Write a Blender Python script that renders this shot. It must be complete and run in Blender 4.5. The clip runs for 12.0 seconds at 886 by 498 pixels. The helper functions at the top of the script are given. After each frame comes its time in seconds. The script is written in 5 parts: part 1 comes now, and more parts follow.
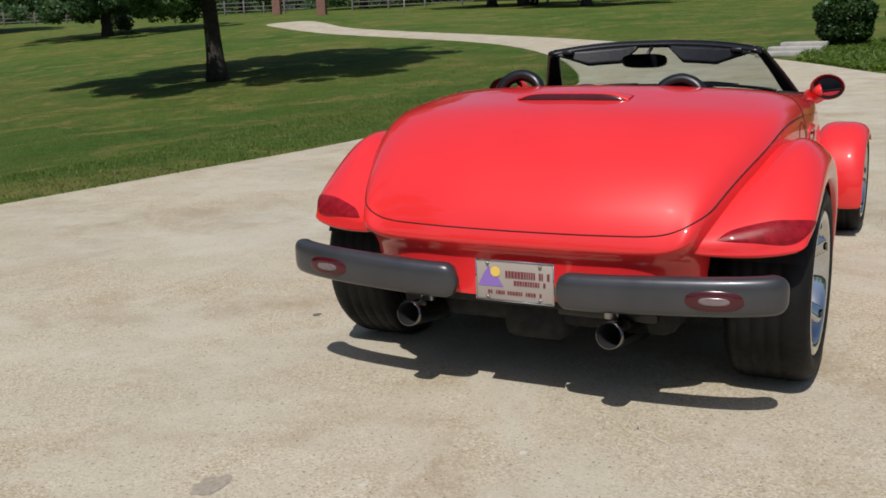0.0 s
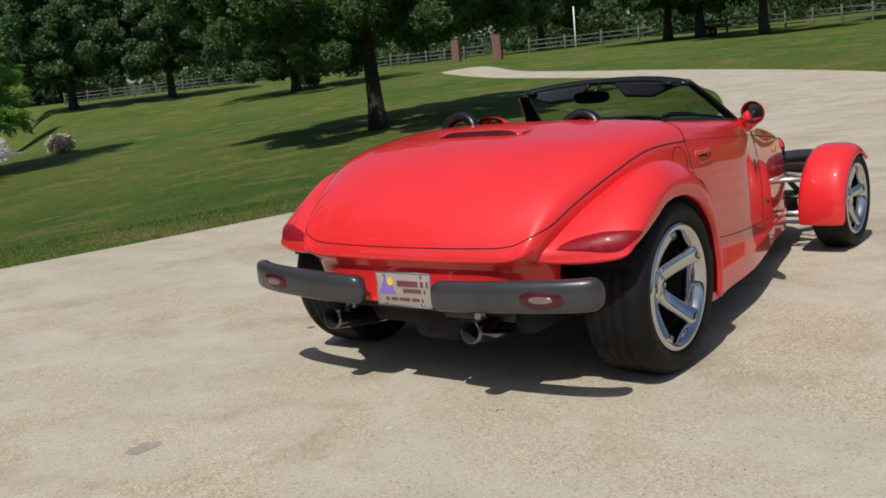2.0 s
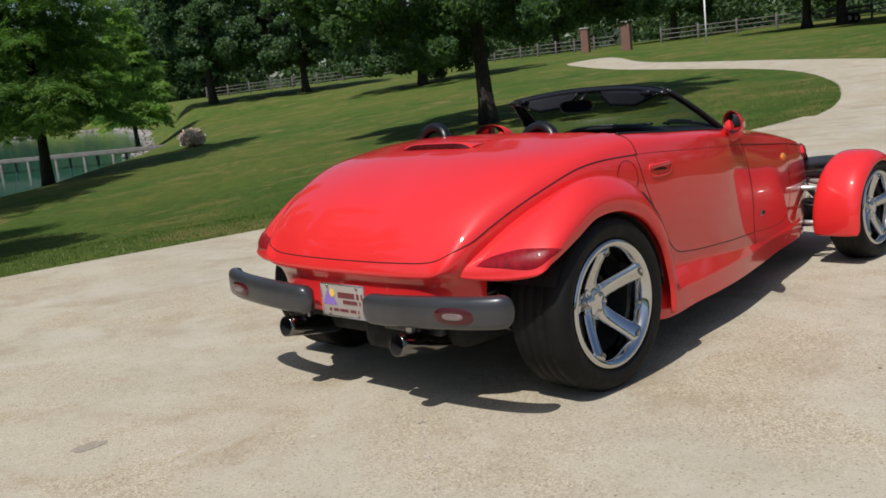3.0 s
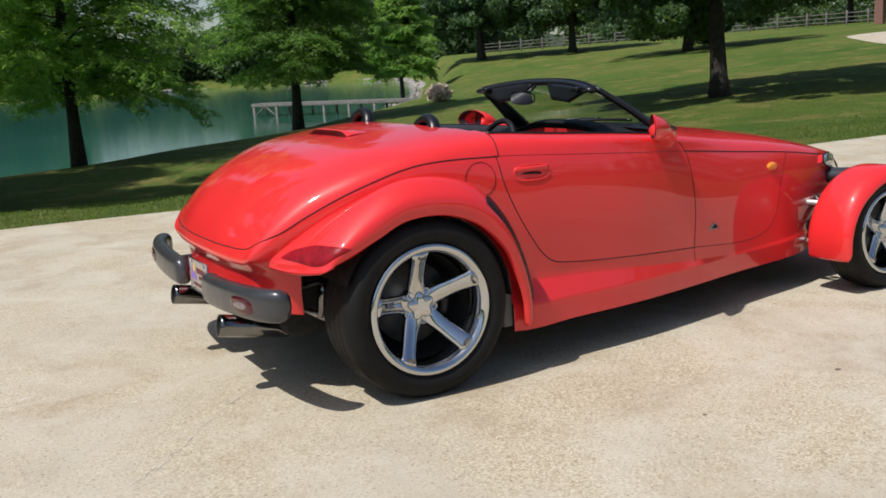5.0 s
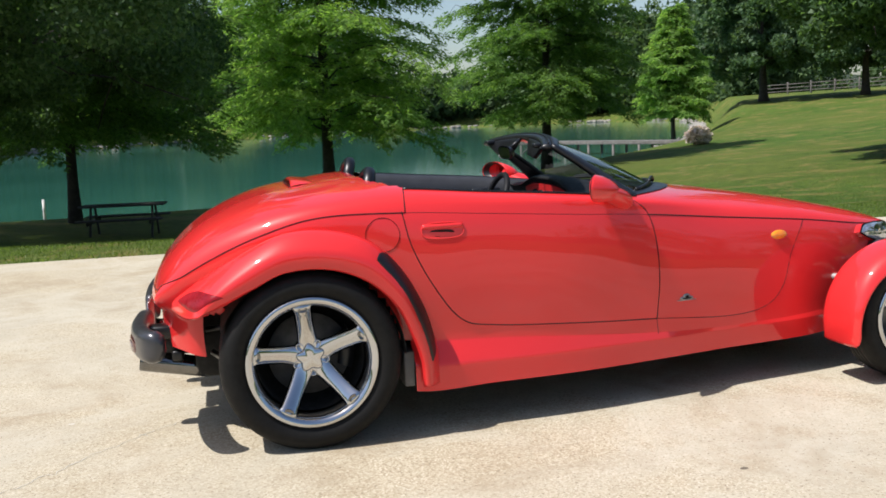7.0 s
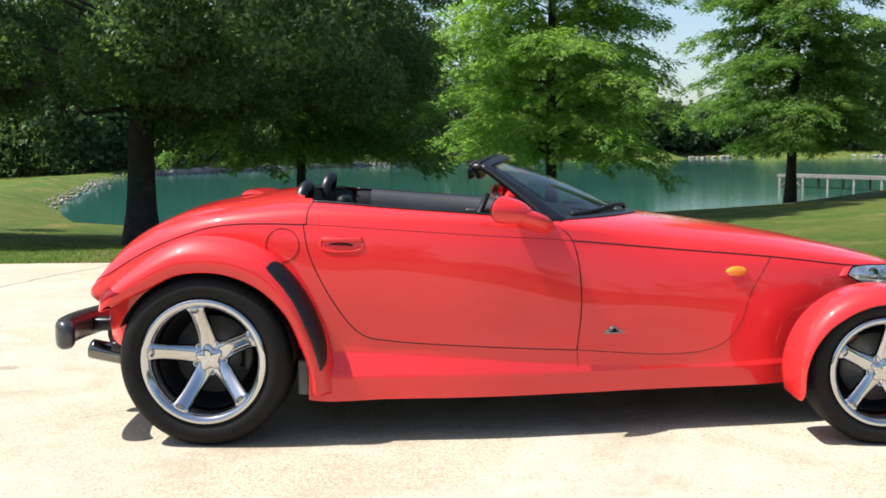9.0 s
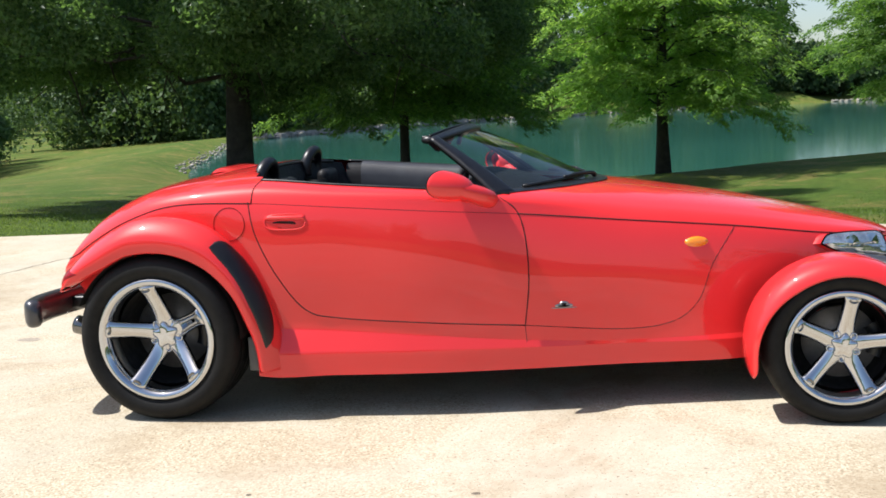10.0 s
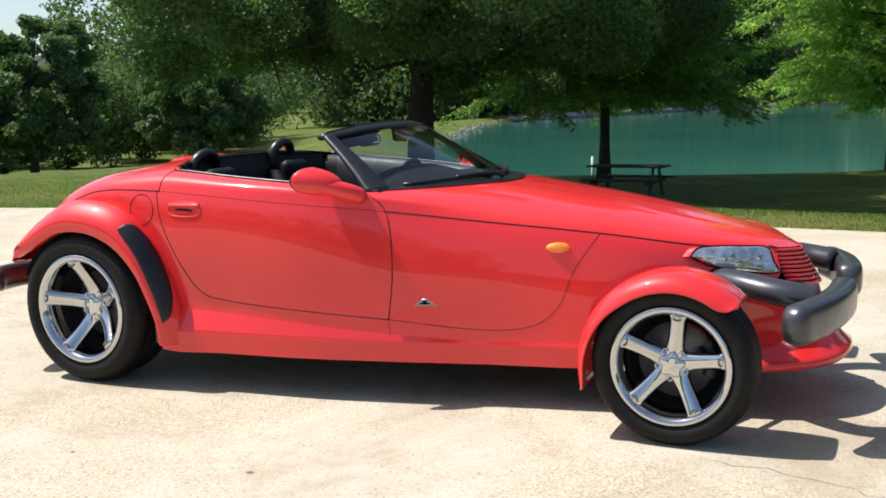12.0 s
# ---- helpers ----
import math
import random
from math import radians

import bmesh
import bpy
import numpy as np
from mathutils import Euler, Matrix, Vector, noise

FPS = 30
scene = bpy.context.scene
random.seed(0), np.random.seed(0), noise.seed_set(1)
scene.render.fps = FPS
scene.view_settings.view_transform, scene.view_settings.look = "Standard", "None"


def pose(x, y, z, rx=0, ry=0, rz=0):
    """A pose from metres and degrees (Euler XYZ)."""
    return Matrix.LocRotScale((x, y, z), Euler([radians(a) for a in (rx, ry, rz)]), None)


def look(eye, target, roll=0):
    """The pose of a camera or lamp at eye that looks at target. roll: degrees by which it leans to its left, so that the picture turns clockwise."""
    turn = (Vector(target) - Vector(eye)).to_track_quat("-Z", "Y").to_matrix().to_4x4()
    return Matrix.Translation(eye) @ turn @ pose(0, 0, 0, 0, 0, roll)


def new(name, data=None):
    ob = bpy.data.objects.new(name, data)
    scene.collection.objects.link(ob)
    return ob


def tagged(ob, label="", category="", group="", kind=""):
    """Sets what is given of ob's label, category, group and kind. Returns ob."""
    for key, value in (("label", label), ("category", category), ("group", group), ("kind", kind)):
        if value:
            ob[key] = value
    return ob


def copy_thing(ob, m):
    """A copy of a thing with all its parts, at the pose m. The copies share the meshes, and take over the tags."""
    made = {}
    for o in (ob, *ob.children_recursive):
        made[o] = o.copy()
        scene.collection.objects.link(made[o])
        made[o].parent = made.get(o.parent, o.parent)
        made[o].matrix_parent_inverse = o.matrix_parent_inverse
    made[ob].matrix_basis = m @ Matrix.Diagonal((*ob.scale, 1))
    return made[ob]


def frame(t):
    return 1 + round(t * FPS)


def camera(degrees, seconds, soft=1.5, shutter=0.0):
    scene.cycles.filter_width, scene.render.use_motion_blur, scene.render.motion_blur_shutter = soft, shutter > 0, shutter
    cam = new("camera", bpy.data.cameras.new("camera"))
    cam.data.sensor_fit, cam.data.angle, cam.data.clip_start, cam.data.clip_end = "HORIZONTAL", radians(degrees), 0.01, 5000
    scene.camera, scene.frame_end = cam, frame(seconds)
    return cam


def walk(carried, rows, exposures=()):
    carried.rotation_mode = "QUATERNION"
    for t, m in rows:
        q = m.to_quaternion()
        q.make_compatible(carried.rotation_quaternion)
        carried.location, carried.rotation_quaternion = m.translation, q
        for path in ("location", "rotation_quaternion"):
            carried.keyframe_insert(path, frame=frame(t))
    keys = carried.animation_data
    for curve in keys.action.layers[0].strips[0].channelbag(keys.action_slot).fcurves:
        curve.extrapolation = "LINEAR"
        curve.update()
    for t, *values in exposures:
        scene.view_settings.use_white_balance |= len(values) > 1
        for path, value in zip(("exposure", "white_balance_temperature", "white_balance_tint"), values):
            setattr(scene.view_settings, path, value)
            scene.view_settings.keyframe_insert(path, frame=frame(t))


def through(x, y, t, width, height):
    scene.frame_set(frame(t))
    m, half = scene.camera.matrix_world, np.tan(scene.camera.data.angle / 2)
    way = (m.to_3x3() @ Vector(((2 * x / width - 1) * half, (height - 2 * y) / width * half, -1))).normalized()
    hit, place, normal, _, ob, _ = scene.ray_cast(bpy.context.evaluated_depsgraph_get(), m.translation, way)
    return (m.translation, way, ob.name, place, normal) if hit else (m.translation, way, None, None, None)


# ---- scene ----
cam = camera(47.7, 12.0, 1.7)
PATH = [
    (0, (-3.833, -1.356, 1.355), (-2.098, -0.462, 0.917), -2.0),
    (0.5, (-3.931, -1.638, 1.352), (-2.174, -0.769, 0.955), -4.1),
    (1, (-3.926, -2.038, 1.329), (-2.204, -1.114, 0.904), -6.0),
    (1.5, (-4.0, -2.413, 1.353), (-2.352, -1.341, 0.985), -5.2),
    (2, (-3.831, -2.734, 1.325), (-2.285, -1.51, 0.99), -5.4),
    (2.5, (-3.56, -3.049, 1.328), (-2.052, -1.785, 0.972), -6.1),
    (3, (-3.31, -3.404, 1.348), (-1.944, -1.98, 1.022), -6.0),
    (3.2, (-3.203, -3.49, 1.34), (-1.871, -2.034, 1.012), -5.0),
    (4.8, (-1.995, -4.359, 1.311), (-1.051, -2.626, 0.985), -2.0),
    (5, (-1.805, -4.435, 1.339), (-0.876, -2.702, 0.978), -3.2),
    (5.5, (-1.436, -4.647, 1.357), (-0.675, -2.819, 1.075), -3.9),
    (6, (-1.084, -4.749, 1.346), (-0.464, -2.871, 1.051), -3.2),
    (6.5, (-0.655, -4.81, 1.343), (-0.15, -2.897, 1.048), -2.9),
    (6.7, (-0.527, -4.863, 1.336), (-0.049, -2.939, 1.07), -2.6),
    (8.3, (0.757, -5.14, 1.35), (0.848, -3.161, 1.077), -2.7),
    (8.5, (0.864, -5.158, 1.365), (0.927, -3.181, 1.07), -2.5),
    (9, (1.234, -5.079, 1.264), (1.134, -3.091, 1.065), -0.5),
    (9.5, (1.614, -4.972, 1.329), (1.416, -2.998, 1.074), -1.4),
    (10, (2.044, -4.932, 1.328), (1.679, -2.986, 1.046), -2.5),
    (10.5, (2.469, -4.829, 1.302), (1.96, -2.916, 1.016), -0.0),
    (11, (2.941, -4.838, 1.304), (2.36, -2.941, 1.054), -2.1),
    (11.5, (3.318, -4.768, 1.313), (2.6, -2.926, 1.009), -2.3),
    (12, (3.679, -4.558, 1.345), (2.838, -2.768, 1.048), -1.6),
]
walk(cam, [(t, look(eye, target, roll)) for t, eye, target, roll in PATH], [(0, -0.15), (2.5, -0.18), (3.2, -0.08), (5, 0.16), (5.5, 0.33), (6.5, 0.46), (8.5, 0.78), (9, 0.92), (9.5, 0.86), (10, 0.80), (11, 0.78), (12, 0.72)])

# ---- world, sun, exposure ----
SUN_TO = Vector((-0.505, -0.11, 0.856)).normalized()
world = bpy.data.worlds.new("sky")
scene.world = world
world.use_nodes = True
wn = world.node_tree
sky = wn.nodes.new("ShaderNodeTexSky")
sky.sky_type, sky.sun_disc = "NISHITA", False
sky.sun_elevation = math.asin(SUN_TO.z)
sky.sun_rotation = math.atan2(SUN_TO.x, SUN_TO.y)
sky.air_density, sky.dust_density, sky.ozone_density = 1.0, 1.4, 1.4
wn.links.new(sky.outputs[0], wn.nodes["Background"].inputs[0])
wn.nodes["Background"].inputs[1].default_value = 0.095
sun = new("sun", bpy.data.lights.new("sun", "SUN"))
sun.data.energy, sun.data.angle, sun.data.color = 4.3, radians(0.53), (1.0, 0.965, 0.935)
sun.matrix_world = look(SUN_TO * 60, (0, 0, 0))


# ---- materials ----
def nodes_of(name):
    m = bpy.data.materials.new(name)
    m.use_nodes = True
    nt = m.node_tree
    return m, nt, nt.nodes["Principled BSDF"]


def add(nt, kind, **values):
    n = nt.nodes.new(kind)
    for key, value in values.items():
        n.inputs[key.replace("_", " ")].default_value = value
    return n


def ramp(nt, source, stops):
    r = nt.nodes.new("ShaderNodeValToRGB")
    while len(r.color_ramp.elements) < len(stops):
        r.color_ramp.elements.new(0.5)
    for e, (at, c) in zip(r.color_ramp.elements, stops):
        e.position, e.color = at, (*c, 1)
    nt.links.new(source, r.inputs[0])
    return r.outputs[0]


def mixed(nt, factor, a, b, kind="MIX"):
    m = nt.nodes.new("ShaderNodeMix")
    m.data_type, m.blend_type = "RGBA", kind
    for key, value in ((0, factor), (6, a), (7, b)):
        if hasattr(value, "is_linked"):
            nt.links.new(value, m.inputs[key])
        else:
            m.inputs[key].default_value = value
    return m.outputs[2]


def noise_at(nt, scale, detail=4.0, rough=0.55, coord="Object", distort=0.0):
    tc = nt.nodes.new("ShaderNodeTexCoord")
    n = add(nt, "ShaderNodeTexNoise", Scale=scale, Detail=detail, Roughness=rough, Distortion=distort)
    nt.links.new(tc.outputs[coord], n.inputs["Vector"])
    return n.outputs["Fac"]


def bump(nt, bsdf, height, strength, distance):
    b = add(nt, "ShaderNodeBump", Strength=strength, Distance=distance)
    nt.links.new(height, b.inputs["Height"])
    nt.links.new(b.outputs[0], bsdf.inputs["Normal"])


def simple(name, low, high, rough, metal=0.0, scale=8.0, grain=0.0, coat=0.0, distance=0.002):
    """Two tones blended by noise, a little variation of gloss, and fine relief."""
    m, nt, b = nodes_of(name)
    n = noise_at(nt, scale, 6)
    nt.links.new(ramp(nt, n, [(0.3, low), (0.7, high)]), b.inputs["Base Color"])
    b.inputs["Metallic"].default_value = metal
    b.inputs["Coat Weight"].default_value = coat
    b.inputs["Coat Roughness"].default_value = 0.03
    g = add(nt, "ShaderNodeMapRange", From_Min=0.3, From_Max=0.7, To_Min=rough * 0.85, To_Max=min(1, rough * 1.15))
    nt.links.new(noise_at(nt, scale * 3, 4), g.inputs[0])
    nt.links.new(g.outputs[0], b.inputs["Roughness"])
    if grain:
        bump(nt, b, noise_at(nt, scale * 25, 3), grain, distance)
    return m


def leaf_material(name, dark, light, through=0.35, gloss=0.3):
    m, nt, b = nodes_of(name)
    geo = nt.nodes.new("ShaderNodeNewGeometry")
    col = ramp(nt, geo.outputs["Random Per Island"], [(0.0, dark), (0.75, light), (1.0, tuple(min(1, c * 1.15) for c in light))])
    big = noise_at(nt, 0.35, 2)
    col = mixed(nt, ramp(nt, big, [(0.35, (0, 0, 0)), (0.65, (1, 1, 1))]), col, mixed(nt, 1.0, col, (0.75, 0.85, 0.7, 1), "MULTIPLY"))
    nt.links.new(col, b.inputs["Base Color"])
    b.inputs["Roughness"].default_value = 0.42
    b.inputs["Specular IOR Level"].default_value = gloss
    tr = nt.nodes.new("ShaderNodeBsdfTranslucent")
    nt.links.new(mixed(nt, 1.0, col, (1.25, 1.3, 0.6, 1), "MULTIPLY"), tr.inputs[0])
    mix = nt.nodes.new("ShaderNodeMixShader")
    mix.inputs[0].default_value = through
    nt.links.new(b.outputs[0], mix.inputs[1])
    nt.links.new(tr.outputs[0], mix.inputs[2])
    nt.links.new(mix.outputs[0], nt.nodes["Material Output"].inputs[0])
    return m


def concrete_material():
    m, nt, b = nodes_of("washed_concrete")
    tc = nt.nodes.new("ShaderNodeTexCoord")
    fine = noise_at(nt, 75, 3, 0.7)
    mid = noise_at(nt, 1.6, 6, 0.6)
    big = noise_at(nt, 0.55, 7, 0.66, distort=0.35)
    peb = add(nt, "ShaderNodeTexVoronoi", Scale=135.0)
    nt.links.new(tc.outputs["Object"], peb.inputs["Vector"])
    stone = ramp(nt, peb.outputs["Color"], [(0.0, (0.20, 0.15, 0.095)), (0.3, (0.36, 0.305, 0.218)), (0.7, (0.47, 0.418, 0.322)), (1.0, (0.61, 0.562, 0.462))])
    paste = ramp(nt, mid, [(0.25, (0.335, 0.302, 0.240)), (0.52, (0.435, 0.402, 0.335)), (0.8, (0.53, 0.50, 0.43))])
    worn = ramp(nt, big, [(0.40, (0.08, 0.08, 0.08)), (0.57, (0.95, 0.95, 0.95))])
    col = mixed(nt, worn, paste, stone)
    stain = noise_at(nt, 0.8, 8, 0.74, distort=0.3)
    col = mixed(nt, ramp(nt, stain, [(0.49, (0, 0, 0)), (0.64, (0.66, 0.66, 0.66))]), col, (0.29, 0.23, 0.155, 1))
    speck = noise_at(nt, 28, 2, 0.5)
    col = mixed(nt, ramp(nt, speck, [(0.70, (0, 0, 0)), (0.76, (0.55, 0.55, 0.55))]), col, (0.13, 0.11, 0.085, 1))
    drift = noise_at(nt, 1.1, 6, 0.62, distort=0.8)
    col = mixed(nt, ramp(nt, drift, [(0.50, (0, 0, 0)), (0.58, (0.36, 0.36, 0.36)), (0.68, (0.50, 0.50, 0.50))]), col, (0.50, 0.475, 0.405, 1))
    col = mixed(nt, 1.0, col, (1.020, 1.0, 0.945, 1), "MULTIPLY")
    pit = noise_at(nt, 68, 2, 0.5)
    col = mixed(nt, ramp(nt, pit, [(0.630, (0, 0, 0)), (0.71, (0.80, 0.80, 0.80))]), col, (0.14, 0.10, 0.06, 1))
    nt.links.new(col, b.inputs["Base Color"])
    b.inputs["Roughness"].default_value = 0.85
    hgt = nt.nodes.new("ShaderNodeMath")
    hgt.operation = "ADD"
    nt.links.new(peb.outputs["Distance"], hgt.inputs[0])
    nt.links.new(fine, hgt.inputs[1])
    bump(nt, b, hgt.outputs[0], 0.2, 0.003)
    return m


def grass_material():
    m, nt, b = nodes_of("mown_lawn")
    big = noise_at(nt, 0.10, 5, 0.6, distort=0.6)
    mid = noise_at(nt, 0.9, 8, 0.72)
    tuft = noise_at(nt, 4.5, 6, 0.75, distort=0.5)
    fine = noise_at(nt, 26, 4, 0.8)
    green = ramp(nt, fine, [(0.25, (0.044, 0.080, 0.020)), (0.5, (0.110, 0.168, 0.042)), (0.78, (0.19, 0.252, 0.085))])
    warm = ramp(nt, fine, [(0.25, (0.070, 0.088, 0.025)), (0.5, (0.148, 0.172, 0.050)), (0.78, (0.23, 0.235, 0.092))])
    patch = noise_at(nt, 0.33, 4, 0.6, distort=0.8)
    green = mixed(nt, ramp(nt, patch, [(0.38, (0, 0, 0)), (0.62, (0.75, 0.75, 0.75))]), green, mixed(nt, 1.0, green, (0.55, 0.72, 0.6, 1), "MULTIPLY"))
    col = mixed(nt, ramp(nt, big, [(0.40, (0, 0, 0)), (0.60, (1, 1, 1))]), green, warm)
    col = mixed(nt, ramp(nt, tuft, [(0.36, (0.5, 0.5, 0.5)), (0.56, (0, 0, 0))]), col, (0.026, 0.048, 0.010, 1))
    dry = noise_at(nt, 0.5, 8, 0.75, distort=1.0)
    col = mixed(nt, ramp(nt, dry, [(0.515, (0, 0, 0)), (0.60, (0.85, 0.85, 0.85))]), col, ramp(nt, fine, [(0.3, (0.15, 0.115, 0.05)), (0.7, (0.32, 0.26, 0.13))]))
    col = mixed(nt, ramp(nt, mid, [(0.3, (0.3, 0.3, 0.3)), (0.55, (0, 0, 0))]), col, (0.028, 0.052, 0.012, 1))
    col = mixed(nt, 1.0, col, (0.88, 0.95, 0.62, 1), "MULTIPLY")
    nt.links.new(col, b.inputs["Base Color"])
    b.inputs["Roughness"].default_value = 0.85
    b.inputs["Specular IOR Level"].default_value = 0.15
    hgt = nt.nodes.new("ShaderNodeMath")
    hgt.operation = "ADD"
    nt.links.new(fine, hgt.inputs[0])
    nt.links.new(tuft, hgt.inputs[1])
    bump(nt, b, hgt.outputs[0], 0.9, 0.06)
    return m


def water_material():
    m, nt, b = nodes_of("green_pond_water")
    n = noise_at(nt, 0.05, 3)
    nt.links.new(ramp(nt, n, [(0.3, (0.022, 0.108, 0.080)), (0.7, (0.040, 0.152, 0.116))]), b.inputs["Base Color"])
    b.inputs["Roughness"].default_value = 0.06
    b.inputs["IOR"].default_value = 1.33
    tc = nt.nodes.new("ShaderNodeTexCoord")
    mp = nt.nodes.new("ShaderNodeMapping")
    mp.inputs["Scale"].default_value = (0.5, 1.4, 1)
    nt.links.new(tc.outputs["Object"], mp.inputs[0])
    w = add(nt, "ShaderNodeTexNoise", Scale=1.3, Detail=5.0, Roughness=0.6)
    nt.links.new(mp.outputs[0], w.inputs["Vector"])
    bump(nt, b, w.outputs["Fac"], 0.12, 0.06)
    return m


def red_paint():
    m, nt, b = nodes_of("red_car_paint")
    n = noise_at(nt, 3, 3)
    nt.links.new(ramp(nt, n, [(0.3, (0.715, 0.025, 0.027)), (0.7, (0.745, 0.028, 0.030))]), b.inputs["Base Color"])
    b.inputs["Roughness"].default_value = 0.42
    b.inputs["Coat Weight"].default_value = 1.0
    b.inputs["Coat IOR"].default_value = 1.5
    b.inputs["Coat Roughness"].default_value = 0.035
    b.inputs["Specular IOR Level"].default_value = 0.15
    bump(nt, b, noise_at(nt, 160, 2), 0.006, 0.001)
    return m


def glass_material(name, tint, alpha_mix=0.9):
    m, nt, b = nodes_of(name)
    g = nt.nodes.new("ShaderNodeBsdfGlossy")
    g.inputs["Roughness"].default_value = 0.01
    t = nt.nodes.new("ShaderNodeBsdfTransparent")
    t.inputs[0].default_value = (*tint, 1)
    lw = nt.nodes.new("ShaderNodeLayerWeight")
    lw.inputs[0].default_value = 0.5
    p = nt.nodes.new("ShaderNodeMath")
    p.operation = "POWER"
    p.inputs[1].default_value = 4.5
    nt.links.new(lw.outputs["Facing"], p.inputs[0])
    f = add(nt, "ShaderNodeMapRange", To_Min=0.06, To_Max=0.95)
    nt.links.new(p.outputs[0], f.inputs[0])
    mix = nt.nodes.new("ShaderNodeMixShader")
    nt.links.new(f.outputs[0], mix.inputs[0])
    nt.links.new(t.outputs[0], mix.inputs[1])
    nt.links.new(g.outputs[0], mix.inputs[2])
    nt.links.new(mix.outputs[0], nt.nodes["Material Output"].inputs[0])
    return m


RED = red_paint()
CONCRETE, LAWN, WATER = concrete_material(), grass_material(), water_material()
BUMPER_GREY = simple("grey_bumper_paint", (0.062, 0.062, 0.068), (0.078, 0.078, 0.085), 0.34, 0.55, 6, 0.03, 0.25)
RUBBER = simple("tyre_rubber", (0.005, 0.005, 0.005), (0.009, 0.0088, 0.0085), 0.62, 0, 14, 0.25)
RUBBER.node_tree.nodes["Principled BSDF"].inputs["Specular IOR Level"].default_value = 0.22
CHROME = simple("chrome", (0.52, 0.53, 0.55), (0.58, 0.59, 0.61), 0.02, 1.0, 5)
DARK_CHROME = simple("dull_chrome", (0.14, 0.14, 0.14), (0.22, 0.215, 0.21), 0.10, 1.0, 10)
ALLOY = simple("bright_alloy", (0.55, 0.54, 0.52), (0.68, 0.67, 0.65), 0.4, 0.6, 20, 0.1)
STEEL = simple("brushed_steel", (0.30, 0.30, 0.30), (0.42, 0.41, 0.40), 0.33, 1.0, 20, 0.1)
BLACK = simple("black_plastic", (0.004, 0.004, 0.005), (0.008, 0.008, 0.010), 0.36, 0, 20, 0.08)
LEATHER = simple("black_leather", (0.007, 0.007, 0.008), (0.014, 0.014, 0.016), 0.55, 0, 16, 0.3)
VINYL = simple("dark_blue_grey_vinyl", (0.024, 0.025, 0.030), (0.036, 0.038, 0.045), 0.50, 0, 12, 0.2)
# near-black, with the shade beneath the car and inside the wheels put in
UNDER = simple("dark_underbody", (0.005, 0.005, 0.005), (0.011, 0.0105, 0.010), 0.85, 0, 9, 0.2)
GAP = simple("panel_gap", (0.004, 0.0015, 0.0015), (0.008, 0.002, 0.002), 0.9)
GAP.node_tree.nodes["Principled BSDF"].inputs["Specular IOR Level"].default_value = 0.05
LENS_RED = simple("red_lamp_lens", (0.17, 0.005, 0.010), (0.30, 0.010, 0.018), 0.3, 0, 34, 0.1, 0.2, 0.004)
LENS_RED.node_tree.nodes["Principled BSDF"].inputs["Specular IOR Level"].default_value = 0.1
REFLECTOR = simple("maroon_reflector", (0.045, 0.003, 0.007), (0.07, 0.004, 0.009), 0.2, 0, 14, 0, 0.3)
DISC = simple("brake_steel", (0.20, 0.195, 0.19), (0.30, 0.29, 0.28), 0.42, 0.7, 20, 0.1)
LENS_DARK = simple("dark_red_lens", (0.05, 0.003, 0.005), (0.08, 0.004, 0.006), 0.2, 0, 30, 0, 0.3)
LENS_CLEAR = simple("clear_lamp_lens", (0.12, 0.085, 0.088), (0.19, 0.145, 0.145), 0.20, 0, 40, 0, 0.6)
LENS_AMBER = simple("amber_lamp_lens", (0.80, 0.22, 0.008), (0.90, 0.30, 0.015), 0.12, 0, 60, 0.3, 1.0)
LEATHER.node_tree.nodes["Principled BSDF"].inputs["Specular IOR Level"].default_value = 0.25
GLASS = glass_material("windshield_glass", (0.70, 0.77, 0.73))
PLATE_FACE = simple("plate_face", (0.33, 0.285, 0.25), (0.37, 0.32, 0.285), 0.4, 0, 6)
PLATE_INK = simple("maroon_ink", (0.16, 0.025, 0.035), (0.18, 0.03, 0.04), 0.5)
PLATE_PURPLE = simple("purple_ink", (0.23, 0.13, 0.45), (0.26, 0.15, 0.48), 0.5)
PLATE_GOLD = simple("gold_ink", (0.75, 0.50, 0.10), (0.80, 0.55, 0.13), 0.5)
BARK = simple("tree_bark", (0.028, 0.023, 0.019), (0.068, 0.056, 0.046), 0.9, 0, 5, 0.9, distance=0.03)
OAK_LEAF = leaf_material("oak_leaves", (0.055, 0.105, 0.048), (0.140, 0.225, 0.110), 0.58, 0.3)
# lighter, bluer green: haze over the distance is mixed into the leaf colour
FAR_OAK = leaf_material("hazy_far_oak_leaves", (0.056, 0.105, 0.058), (0.145, 0.22, 0.122), 0.45, 0.15)
CYPRESS_LEAF = leaf_material("cypress_leaves", (0.185, 0.30, 0.095), (0.31, 0.45, 0.15), 0.66, 0.12)
MID_CYPRESS = leaf_material("deep_green_cypress_leaves", (0.105, 0.20, 0.060), (0.20, 0.315, 0.098), 0.58, 0.12)
# same leaf as the other cypresses, with the crown's shade put into the colour
SHADED_CYPRESS = leaf_material("shaded_cypress_leaves", (0.085, 0.16, 0.055), (0.18, 0.29, 0.095), 0.60, 0.12)
SPLASH = simple("dull_grey_panel", (0.10, 0.10, 0.098), (0.15, 0.148, 0.145), 0.7, 0, 9, 0.2)
# raised in tone as well, to hold the haze before the woods
FOREST_LEAF = leaf_material("hazy_forest_leaves", (0.050, 0.088, 0.044), (0.130, 0.188, 0.095), 0.40, 0.08)
SHRUB_LEAF = leaf_material("shrub_leaves", (0.014, 0.034, 0.010), (0.040, 0.082, 0.020), 0.2)
